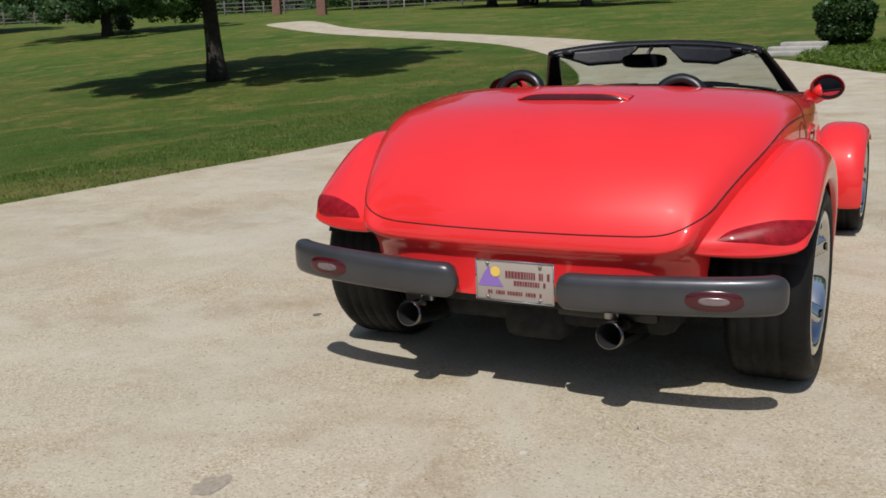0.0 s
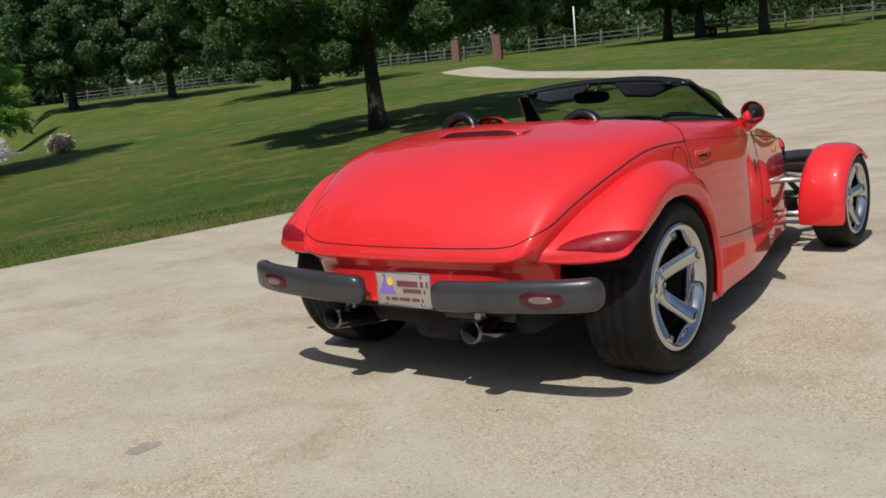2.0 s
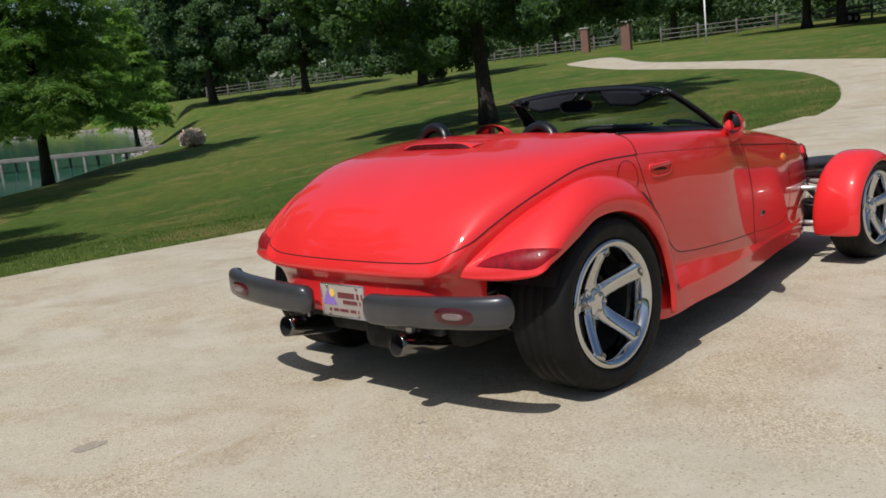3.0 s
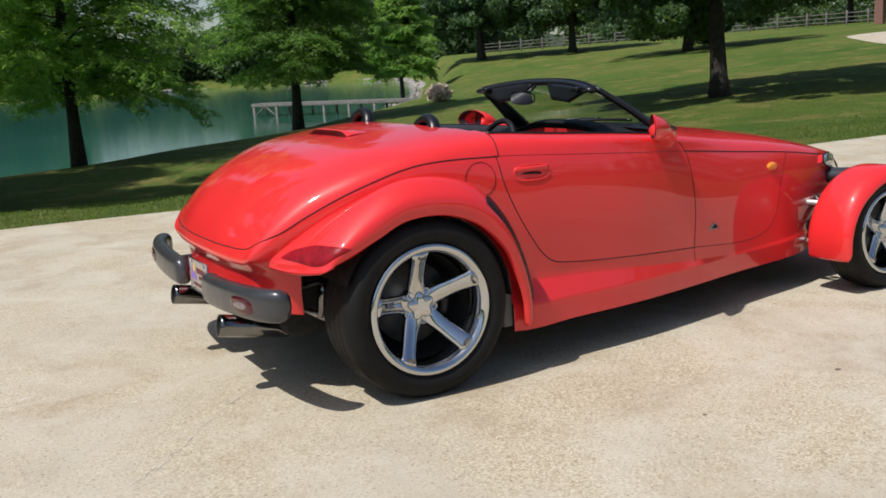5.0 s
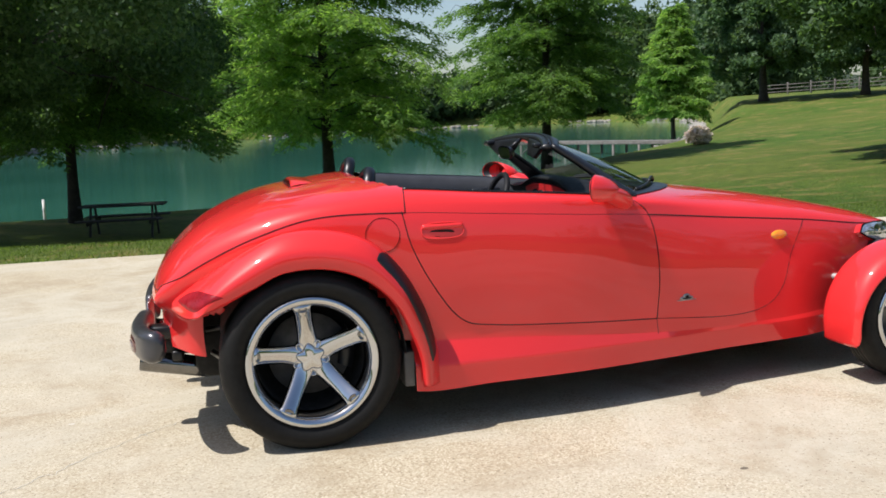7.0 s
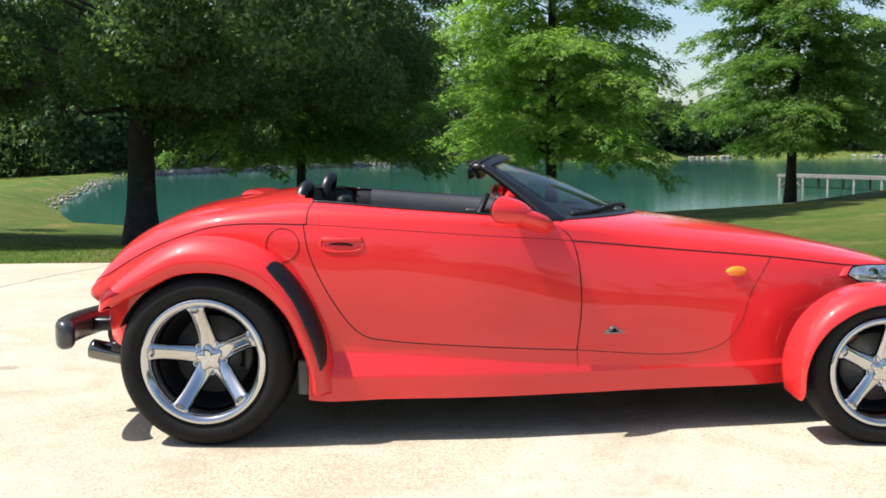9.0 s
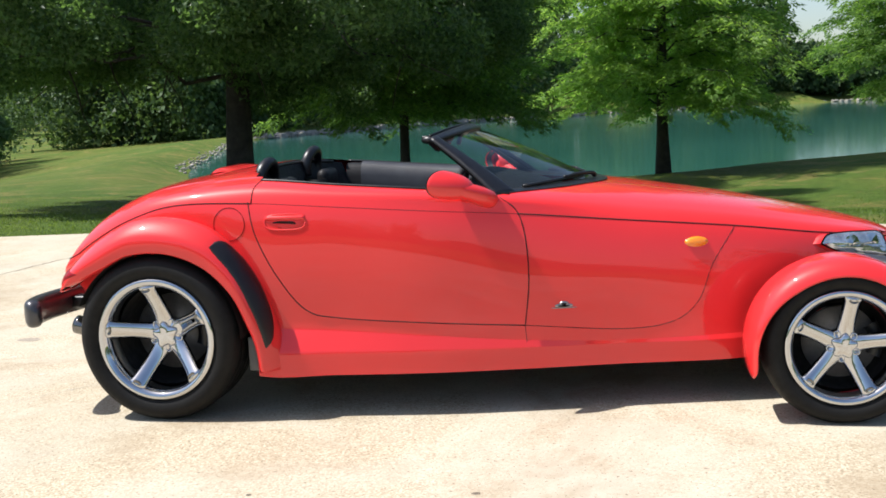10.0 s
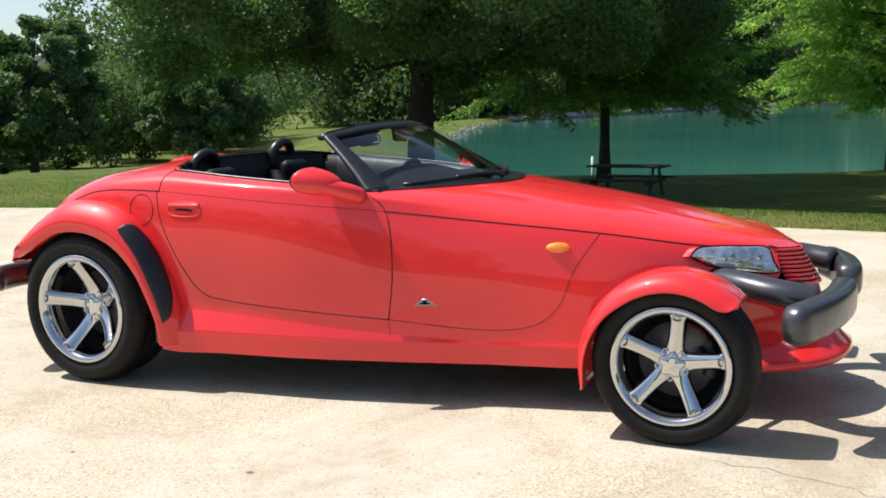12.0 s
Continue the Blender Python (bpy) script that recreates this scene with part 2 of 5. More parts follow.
BLADE = leaf_material("grass_blades", (0.085, 0.135, 0.028), (0.20, 0.27, 0.07), 0.55)
RIDGE = simple("distant_woods", (0.035, 0.062, 0.030), (0.10, 0.14, 0.07), 0.95, 0, 0.25, 1.0, distance=2.0)
HEADLAMP = simple("clear_headlamp", (0.34, 0.35, 0.37), (0.80, 0.81, 0.83), 0.10, 0.75, 26, 0, 0.6)
PETAL = leaf_material("pale_pink_blossom", (0.55, 0.42, 0.40), (0.75, 0.62, 0.58), 0.2)
WOOD_GREY = simple("weathered_wood", (0.11, 0.10, 0.09), (0.21, 0.195, 0.18), 0.85, 0, 5, 0.5)
WOOD_DARK = simple("dark_bench_wood", (0.022, 0.020, 0.018), (0.05, 0.045, 0.04), 0.8, 0, 7, 0.5)
ROCK = simple("pale_shore_rock", (0.20, 0.185, 0.16), (0.36, 0.335, 0.30), 0.9, 0, 2, 0.6)
BRICK = simple("red_brick", (0.17, 0.085, 0.065), (0.26, 0.14, 0.11), 0.9, 0, 9, 0.5)
STONE = simple("grey_step_stone", (0.28, 0.27, 0.25), (0.42, 0.40, 0.37), 0.9, 0, 4, 0.5)
WHITE = simple("white_paint", (0.70, 0.70, 0.69), (0.80, 0.80, 0.79), 0.5, 0, 5)


# ---- building helpers ----
def part(name, bm, material, parent=None, label="", smooth=True):
    """Links a bmesh, or (vertices, faces), as one mesh object."""
    me = bpy.data.meshes.new(name)
    if isinstance(bm, tuple) and isinstance(bm[1], np.ndarray):
        v, f = np.asarray(bm[0], np.float32), bm[1].astype(np.int32)
        me.vertices.add(len(v))
        me.vertices.foreach_set("co", v.ravel())
        me.loops.add(f.size)
        me.loops.foreach_set("vertex_index", f.ravel())
        me.polygons.add(len(f))
        me.polygons.foreach_set("loop_start", np.arange(0, f.size, f.shape[1], dtype=np.int32))
        me.update(calc_edges=True)
    elif isinstance(bm, tuple):
        me.from_pydata([tuple(v) for v in bm[0]], [], [tuple(f) for f in bm[1]])
    else:
        bm.to_mesh(me)
        bm.free()
    me.polygons.foreach_set("use_smooth", [smooth] * len(me.polygons))
    me.materials.append(material)
    ob = new(name, me)
    if parent is not None:
        ob.parent = parent
    if label:
        ob["label"] = label
    return ob


def thing(name, label, category, at=(0, 0, 0), turn=0.0, group="", kind=""):
    ob = new(name)
    ob.matrix_basis = pose(*at, 0, 0, turn)
    return tagged(ob, label, category, group, kind)


def spline(knots, n):
    """Catmull-Rom through the knots, n samples in all."""
    k = np.asarray(knots, float)
    k = np.vstack([2 * k[0] - k[1], k, 2 * k[-1] - k[-2]])
    u = np.linspace(0, len(k) - 3 - 1e-9, n)
    i = u.astype(int)
    f = (u - i)[:, None]
    a, b, c, d = k[i], k[i + 1], k[i + 2], k[i + 3]
    return 0.5 * (2 * b + (c - a) * f + (2 * a - 5 * b + 4 * c - d) * f**2 + (3 * b - a - 3 * c + d) * f**3)


def sheet(grid, closed=False):
    """Vertices and faces of a grid of points (rows, columns, 3); closed joins the last column to the first."""
    r, c = grid.shape[:2]
    at = np.arange(r * c).reshape(r, c)
    nxt = np.roll(at, -1, 1) if closed else at[:, 1:]
    cur = at if closed else at[:, :-1]
    faces = np.stack([cur[:-1], nxt[:-1], nxt[1:], cur[1:]], -1).reshape(-1, 4)
    return grid.reshape(-1, 3), faces.tolist()


def joined(*pieces):
    verts, faces, n = [], [], 0
    for v, f in pieces:
        v = np.asarray(v, float)
        verts.append(v)
        faces += [[i + n for i in face] for face in f]
        n += len(v)
    return np.vstack(verts), faces


def tube(points, radius, sides=8, flat=1.0, up=(0, 0, 1)):
    """A tube along points, with rounded closed ends; radius may vary; flat squeezes it along up."""
    p = np.asarray(points, float)
    rad = np.broadcast_to(np.asarray(radius, float), len(p))
    t = np.gradient(p, axis=0)
    t /= np.linalg.norm(t, axis=1)[:, None] + 1e-12
    u = np.asarray(up, float)
    side = np.cross(t, u)
    bad = np.linalg.norm(side, axis=1) < 1e-3
    side[bad] = np.cross(t[bad], (1.0, 0.3, 0))
    side /= np.linalg.norm(side, axis=1)[:, None]
    top = np.cross(side, t)
    a = np.linspace(0, 2 * np.pi, sides, endpoint=False)
    ring = side[:, None] * np.cos(a)[None, :, None] + top[:, None] * np.sin(a)[None, :, None] * flat
    g = p[:, None] + ring * rad[:, None, None]
    v, f = sheet(g, True)
    n = len(v)
    v = np.vstack([v, p[:1], p[-1:]])
    last = n - sides
    f += [[(i + 1) % sides, i, n] for i in range(sides)] + [[last + i, last + (i + 1) % sides, n + 1] for i in range(sides)]
    return v, f


def lathe(profile, steps=48, axis="y"):
    """Turns a profile of (radius, along) pairs about an axis."""
    pr = np.asarray(profile, float)
    a = np.linspace(0, 2 * np.pi, steps, endpoint=False)
    r, h = pr[:, 0:1], pr[:, 1:2] + 0 * a
    c, s = r * np.cos(a), r * np.sin(a)
    order = {"y": (c, h, s), "z": (c, s, h), "x": (h, c, s)}[axis]
    return sheet(np.stack(order, -1), True)


def block(size, at=(0, 0, 0), bevel=0.01, turn=None):
    bm = bmesh.new()
    bmesh.ops.create_cube(bm, size=1)
    bmesh.ops.scale(bm, vec=size, verts=bm.verts)
    if bevel:
        bmesh.ops.bevel(bm, geom=bm.edges[:], offset=bevel, segments=2, affect="EDGES", profile=0.5)
    if turn is not None:
        bmesh.ops.transform(bm, matrix=turn, verts=bm.verts)
    bmesh.ops.translate(bm, vec=at, verts=bm.verts)
    bm.verts.index_update()
    out = np.array([v.co for v in bm.verts]), [[v.index for v in f.verts] for f in bm.faces]
    bm.free()
    return out


def flipped(piece):
    """The mirror image across the car's middle."""
    v, f = piece
    return np.asarray(v, float) * (1, -1, 1), [list(face)[::-1] for face in f]
HILLS = [(0, 0, 0), (0, -30, 0), (-25, -10, 0), (-12, 6, 0), (20.2, 18.4, -0.08), (24.6, 44.2, -0.33), (48.4, 50.8, 1.32), (50.3, 82.4, 1.63),
         (35, 69.6, -0.06), (57, 32, 2.05), (71, 25, 2.4), (13, 35.3, -0.85), (3.2, 28.8, -1.1), (-4.2, 23.1, -1.12), (-5.8, 14.6, -0.66),
         (-2.6, 19.8, -1.08), (-17, 33, -0.8), (-27, 52, -0.85), (-38, 80, -0.9), (-40, 51, -2.9), (-40, 36, -2.6), (-58, 80, -3.0), (-28, 26, -1.2),
         (24, 8, 0.15), (30, 3, 0.5), (110, 60, 4.0), (120, 0, 4.5), (40, -20, 1.0)]
def rbf_weights():
    p = np.array([h[:2] for h in HILLS], float)
    d = np.sqrt(((p[:, None] - p[None]) ** 2).sum(-1) + 64.0)
    return p, np.linalg.solve(d + 0.2 * np.eye(len(p)), np.array([h[2] for h in HILLS], float))
RP, RW = rbf_weights()
def hills(x, y):
    x, y = np.asarray(x, float), np.asarray(y, float)
    r = np.sqrt((x[..., None] - RP[:, 0]) ** 2 + (y[..., None] - RP[:, 1]) ** 2 + 64.0)
    z = r @ RW
    far = np.clip((np.hypot(x - 20, y - 30) - 130) / 120, 0, 1)
    return np.clip(z, -3, 5.5) * (1 - far) + 1.0 * far


# ---- ground, pond, drive ----
def smooth01(v):
    v = np.clip(v, 0, 1)
    return v * v * (3 - 2 * v)


def signed(poly, x, y):
    """Distance to a closed outline, negative inside."""
    x, y = np.asarray(x, float), np.asarray(y, float)
    p = np.asarray(poly, float)
    best, inside = np.full(x.shape, 1e9), np.zeros(x.shape, bool)
    for (ax, ay), (bx, by) in zip(p, np.roll(p, -1, 0)):
        t = np.clip(((x - ax) * (bx - ax) + (y - ay) * (by - ay)) / ((bx - ax) ** 2 + (by - ay) ** 2 + 1e-9), 0, 1)
        best = np.minimum(best, np.hypot(x - ax - t * (bx - ax), y - ay - t * (by - ay)))
        cross = ((ay > y) != (by > y)) & (x < (bx - ax) * (y - ay) / (by - ay + 1e-12) + ax)
        inside ^= cross
    return np.where(inside, -best, best)


def rounded(poly, n=160):
    p = list(poly)
    return spline(p + p[:1], n)[:-1]


SLAB = [(-16, 4.0), (-9, 5.3), (-5, 5.95), (-3, 6.1), (0, 6.05), (2, 5.75), (4, 5.5), (6.7, 5.2), (12, 5.3), (17, 6.1), (20, 7.0), (23, 8.3),
        (25.5, 9.6), (29.4, 12.3), (33, 16), (37.8, 23), (42, 29.2), (48, 36.3), (52, 40), (54, 38.5), (51, 35), (45.2, 29.4), (40.5, 22.7),
        (36.3, 16.2), (31.5, 9.7), (27.3, 5.2), (24, 3.2), (21.5, 1.6), (18, -0.3), (15, -2.5), (14, -9), (12, -16), (-16, -16)]
SLAB = [tuple(p) for p in rounded(SLAB, 120)]
POND = rounded([(-4.5, 27.6), (-9, 26.6), (-13.5, 31), (-21, 45), (-30, 70), (-40, 105), (-36, 130), (-20, 172), (30, 232), (85, 250), (105, 220),
                (75, 145), (48, 92), (31, 62), (20.5, 47.5), (14.5, 41), (10.2, 36.4), (5.5, 33.6), (2, 30.6)])
WATER_Z = -1.62


def land(x, y):
    """Height of the lawn."""
    x, y = np.asarray(x, float), np.asarray(y, float)
    z = hills(x, y)
    near = np.where(x < 16, smooth01((signed(SLAB, x, y) - 0.2) / 6.0), 1.0)
    near = np.where((x >= 10) & (x < 24), near * (1 - smooth01((x - 10) / 14)) + smooth01((x - 10) / 14), near)
    z = z * near
    sd = signed(POND, x, y)
    bank = WATER_Z + 0.02 + np.clip(sd, -4, 6) * 0.17
    return z + (np.minimum(bank, np.maximum(z, bank * 0 + WATER_Z + 0.05) + 0 * bank) - z) * (1 - smooth01((sd - 0.0) / 5.0))


def axis_steps(dense_lo, dense_hi, step, far):
    mid = np.arange(dense_lo, dense_hi + step, step)
    out = [dense_hi + step]
    while out[-1] < far:
        out.append(out[-1] + max(step, (out[-1] - dense_hi) * 0.09 + step))
    low = [dense_lo - (v - dense_hi) for v in out]
    return np.array(low[::-1] + list(mid) + out[1:])


gx, gy = np.meshgrid(axis_steps(-20, 62, 0.7, 1600), axis_steps(-6, 62, 0.7, 1600))
gz = land(gx, gy) - 0.06 * smooth01(-signed(SLAB, gx, gy) / 0.6)
lawn = part("ground", sheet(np.stack([gx, gy, gz], -1)), LAWN)
tagged(lawn, "mown green lawn with dry patches, sloping to the pond", "lawn", kind="structure")

sd_sea = bmesh.new()
pond_ring = [sd_sea.verts.new((x, y, WATER_Z)) for x, y in np.asarray(POND) * 1.0]
sd_sea.faces.new(pond_ring)
bmesh.ops.triangulate(sd_sea, faces=sd_sea.faces[:])
water = part("water", sd_sea, WATER, smooth=False)
tagged(water, "still blue-green pond water beyond the lawn", "pond", kind="structure")

# concrete drive: a fine sheet over the parking place and the lane
drive_outline = np.array(SLAB, float)
bm = bmesh.new()
edge_pts = []
for a, b in zip(drive_outline, np.roll(drive_outline, -1, 0)):
    n = max(2, int(np.hypot(*(b - a)) / 0.8))
    for k in range(n):
        edge_pts.append(a + (b - a) * k / n)
ring = [bm.verts.new((x, y, 0)) for x, y in edge_pts]
bm.faces.new(ring)
bmesh.ops.triangulate(bm, faces=bm.faces[:])
for cut in range(3):
    long = [e for e in bm.edges if e.calc_length() > 2.5]
    if long:
        bmesh.ops.subdivide_edges(bm, edges=long, cuts=1)
        bmesh.ops.triangulate(bm, faces=[f for f in bm.faces if len(f.verts) > 3])
vx = np.array([v.co[:2] for v in bm.verts])
for v, z in zip(bm.verts, land(vx[:, 0], vx[:, 1])):
    v.co.z = z + 0.0
rim = [e for e in bm.edges if e.is_boundary]
low = bmesh.ops.extrude_edge_only(bm, edges=rim)["geom"]
for g in low:
    if isinstance(g, bmesh.types.BMVert):
        g.co.z -= 0.12
drive = part("driveway", bm, CONCRETE, smooth=False)
tagged(drive, "pale tan washed concrete driveway with stains and cracks", "driveway", kind="structure")


# ---- trees ----
def leaf_cards(centres, size, rng, stretch=1.6, tilt=1.0, corners=4):
    n = len(centres)
    a = rng.normal(size=(n, 3))
    a /= np.linalg.norm(a, axis=1)[:, None]
    b = rng.normal(size=(n, 3)) * (1, 1, tilt)
    b -= (a * b).sum(1)[:, None] * a
    b /= np.linalg.norm(b, axis=1)[:, None] + 1e-9
    s = size * rng.uniform(0.6, 1.3, (n, 1))
    u, v = a * s * stretch / 2, b * s / 2
    if corners == 3:
        tri = np.stack([centres - u, centres + u * 0.55 - v, centres + u * 0.75 + v], 1)
        return tri.reshape(-1, 3), np.arange(3 * n).reshape(n, 3)
    quad = np.stack([centres - u, centres - v * 0.9 + u * 0.1, centres + u, centres + v * 0.9 + u * 0.1], 1)
    return quad.reshape(-1, 3), np.arange(4 * n).reshape(n, 4)


def limb_line(start, end, rng, sag=0.0, n=7):
    t = np.linspace(0, 1, n)[:, None]
    p = np.asarray(start) * (1 - t) + np.asarray(end) * t
    p[1:-1] += rng.normal(scale=0.06 * np.linalg.norm(np.subtract(end, start)) / 2, size=(n - 2, 3))
    p[:, 2] += sag * np.sin(np.pi * t[:, 0])
    return p


def tree_meshes(height, radius, trunk_r, clear, leaves, leaf_size, style, seed):
    """Wood and leaves of a tree that stands at the origin; clear: the height of its lowest leaves."""
    rng = np.random.default_rng(seed)
    trunk_h = height * (0.92 if style == "cypress" else 0.72)
    t = np.linspace(0, 1, 12)
    line = np.stack([0.12 * np.sin(3 * t + seed) - 0.12 * np.sin(seed), 0.12 * np.cos(2.3 * t + seed) - 0.12 * np.cos(seed), t * trunk_h - 0.15], -1)
    rad = trunk_r * ((1 - t) ** 0.9 * 0.92 + 0.08) + trunk_r * 0.42 * np.exp(-t * trunk_h / 0.40)
    stem, wood = tube(line, rad, 14), []
    spots = []
    if style == "cypress":
        twig_a, twig_b = [], []
        limbs = 130
        for k in range(limbs):
            f = ((k + 0.5) / limbs) ** 1.15
            z0 = clear + 0.25 + (height * 0.97 - clear) * f + rng.normal() * 0.15
            profile = (1 - f) ** 0.65 * (0.80 + 0.20 * min(1, f * 6))
            reach = max(0.5, radius * profile * rng.uniform(0.66, 1.12))
            ang = k * 2.4 + rng.uniform(-0.5, 0.5)
            flat_dir, side = np.array([math.cos(ang), math.sin(ang), 0]), np.array([-math.sin(ang), math.cos(ang), 0])
            rise = reach * (-0.13 + 0.55 * f) + rng.normal() * 0.12
            start = np.array([0, 0, z0])
            end = start + flat_dir * reach + (0, 0, rise)
            arch = reach * (0.13 - 0.06 * f)
            p = limb_line(start, end, rng, arch)
            base_r = max(0.012, trunk_r * 0.2 * (1 - f))
            wood.append(tube(p, np.linspace(base_r, base_r * 0.15, len(p)), 5))
            for s in np.linspace(0.14, 1.0, 10):
                c = start + (end - start) * s + (0, 0, arch * math.sin(math.pi * s))
                for w in (-1, 1):
                    length = (0.30 + 0.30 * reach * (1.1 - 0.75 * s)) * rng.uniform(0.6, 1.3) * 1.05
                    d = side * w * rng.uniform(0.6, 1.0) + flat_dir * rng.uniform(0.35, 0.9) + (0, 0, rng.uniform(-0.50, 0.12))
                    twig_a.append(c)
                    twig_b.append(c + d * length)
        ta, tb = np.array(twig_a), np.array(twig_b)
        long = np.linalg.norm(tb - ta, axis=1)
        pick = rng.choice(len(ta), leaves, p=long / long.sum())
        t = rng.uniform(0.05, 1.05, (leaves, 1))
        along = (tb - ta)[pick] / long[pick][:, None]
        c = ta[pick] + (tb - ta)[pick] * t + rng.normal(size=(leaves, 3)) * (0.085, 0.085, 0.07)
        c[:, 2] -= 0.12 * (t[:, 0] ** 2) * long[pick]
        turn = rng.choice((-1, 1), leaves) * rng.uniform(0.5, 1.2, leaves)
        u = np.stack([along[:, 0] * np.cos(turn) - along[:, 1] * np.sin(turn), along[:, 0] * np.sin(turn) + along[:, 1] * np.cos(turn), along[:, 2] - rng.uniform(0, 0.5, leaves)], -1)
        u /= np.linalg.norm(u, axis=1)[:, None]
        up = np.array([0, 0, 0.7]) + rng.normal(size=(leaves, 3)) * 0.8
        v = np.cross(up, u)
        v /= np.linalg.norm(v, axis=1)[:, None] + 1e-9
        size = leaf_size * rng.uniform(0.6, 1.35, (leaves, 1))
        u, v = u * size * 1.3, v * size * 0.18
        blades = np.stack([c - v * 1.25, c + v * 1.25, c + u * 1.05], 1).reshape(-1, 3)
        return stem, joined(*wood), (blades, np.arange(3 * leaves).reshape(leaves, 3))
    else:
        mid = clear + (height - clear) * 0.42
        up, down = height - mid, mid - clear
        for k in range(200):
            d = rng.normal(size=3)
            d /= np.linalg.norm(d)
            q = rng.uniform(0.25, 1) ** 0.5 * (1 + 0.10 * math.sin(5 * d[0] + seed) + 0.10 * math.cos(4 * d[1] + 2 * seed))
            c = np.array([d[0] * radius * q, d[1] * radius * q, mid + (d[2] * q * up if d[2] > 0 else -abs(d[2]) ** 0.62 * q * down)])
            c[2] -= 0.10 * radius * (q * math.hypot(d[0], d[1])) ** 3 * rng.uniform(0, 1)
            spots.append((c, rng.uniform(0.45, 0.92) * radius / 6.0))
        order = rng.choice(len(spots), 34, replace=False)
        for k, o in enumerate(order):
            end = spots[o][0]
            z0 = min(trunk_h * 0.95, max(clear + 0.9, end[2] - 0.55 * math.hypot(end[0], end[1])))
            start = np.array([np.interp(z0, line[:, 2], line[:, 0]), np.interp(z0, line[:, 2], line[:, 1]), z0])
            p = limb_line(start, end, rng, 0.05 * radius)
            base_r = max(0.02, trunk_r * 0.24 * (1 - 0.75 * z0 / trunk_h))
            wood.append(tube(p, np.linspace(base_r, base_r * 0.12, len(p)), 6))
            for j in range(4):
                tw = p[rng.integers(3, 7)] + rng.normal(scale=radius * 0.12, size=3)
                wood.append(tube(limb_line(p[rng.integers(2, 6)], tw, rng, 0, 4), np.array([0.03, 0.022, 0.015, 0.008]), 4))
        flat = (1.0, 1.0, 0.75)
    w = np.array([s[1] ** 2 for s in spots])
    pick = rng.choice(len(spots), leaves, p=w / w.sum())
    c = np.array([s[0] for s in spots])[pick]
    r = np.array([s[1] for s in spots])[pick][:, None]
    off = rng.normal(size=(leaves, 3))
    off /= np.linalg.norm(off, axis=1)[:, None]
    off *= rng.uniform(0.1, 1, (leaves, 1)) ** 0.6
    c = c + off * r * flat * 1.1
    return stem, joined(*wood), leaf_cards(c, leaf_size, rng, 1.7, corners=3)


def tree(name, label, x, y, height, radius, trunk_r, clear, leaves, leaf_size, style, seed, leaf, z=None, group=""):
    root = thing(name, label, "tree", (x, y, float(land(x, y)) if z is None else z), 0, group)
    stem, wood, crown = tree_meshes(height, radius, trunk_r, clear, leaves, leaf_size, style, seed)
    part("trunk", stem, BARK, root)
    tagged(part("branchwork", wood, BARK, root), kind="stuff")
    part("crown", crown, leaf, root, smooth=False)
    return root


tree("oak_tree", "large dark oak with a thick straight trunk on the lawn", -5.8, 14.6, 13, 7.3, 0.31, 1.9, 560000, 0.062, "oak", 5, OAK_LEAF)
tree("bald_cypress", "feathery bald cypress in shade-darkened green beside the picnic table", -4.2, 23.1, 14, 4.8, 0.15, 2.1, 170000, 0.115, "cypress", 11, SHADED_CYPRESS, group="cypresses by the pond")
tree("bald_cypress", "bright green feathery bald cypress at the pond's edge", 3.2, 28.8, 18, 4.8, 0.20, 1.9, 180000, 0.118, "cypress", 23, CYPRESS_LEAF, group="cypresses by the pond")
tree("bald_cypress", "full green bald cypress near the wooden dock", 13.0, 35.3, 19, 4.4, 0.20, 2.1, 210000, 0.120, "cypress", 37, MID_CYPRESS, group="cypresses by the pond")
tree("oak_tree", "broad oak casting round shade on the open lawn", 20.2, 18.4, 12, 6.2, 0.27, 2.3, 190000, 0.115, "oak", 41, OAK_LEAF)
tree("oak_tree", "rounded oak on the slope by the fence", 48.4, 50.8, 13, 6.8, 0.34, 1.1, 100000, 0.19, "oak", 43, FAR_OAK)
far_oak = tree("oak_tree", "dark spreading oak in front of the rail fence", 50.3, 82.4, 14, 7.2, 0.42, 2.8, 56000, 0.27, "oak", 47, FAR_OAK)
small = tree("young_cypress", "slender young cypress on the far bank", 35.0, 69.6, 11, 3.2, 0.2, 2.4, 50000, 0.26, "cypress", 53, CYPRESS_LEAF)
for k, (x, y, turn, size, label) in enumerate(((56, 75, 40, 0.9, "dark oak beside the rail fence"), (92, 73, 100, 1.0, "oak beyond the rail fence"), (86, 53, 200, 0.95, "oak near the brick gate posts"),
                                        (73.5, 33.2, 150, 0.9, "oak above the lane"), (73.8, 30.5, 260, 0.95, "thick-trunked oak above the lane"), (66, 22.5, 310, 0.85, "oak on the grassy rise"),
                                        (80, 14, 20, 1.0, "oak at the edge of the woods"), (84, -2, 80, 1.0, "oak at the edge of the woods"),
                                        (-40.6, 51.2, 70, 0.62, "small shaded oak beyond the pond's bank"), (-39, 35, 190, 0.60, "small shaded oak beyond the lawn"))):
    z = float(land(x, y))
    o = copy_thing(far_oak, pose(x, y, z, 0, 0, turn) @ Matrix.Diagonal((size, size, size, 1)))
    tagged(o, label, "tree", "oaks in the distance")

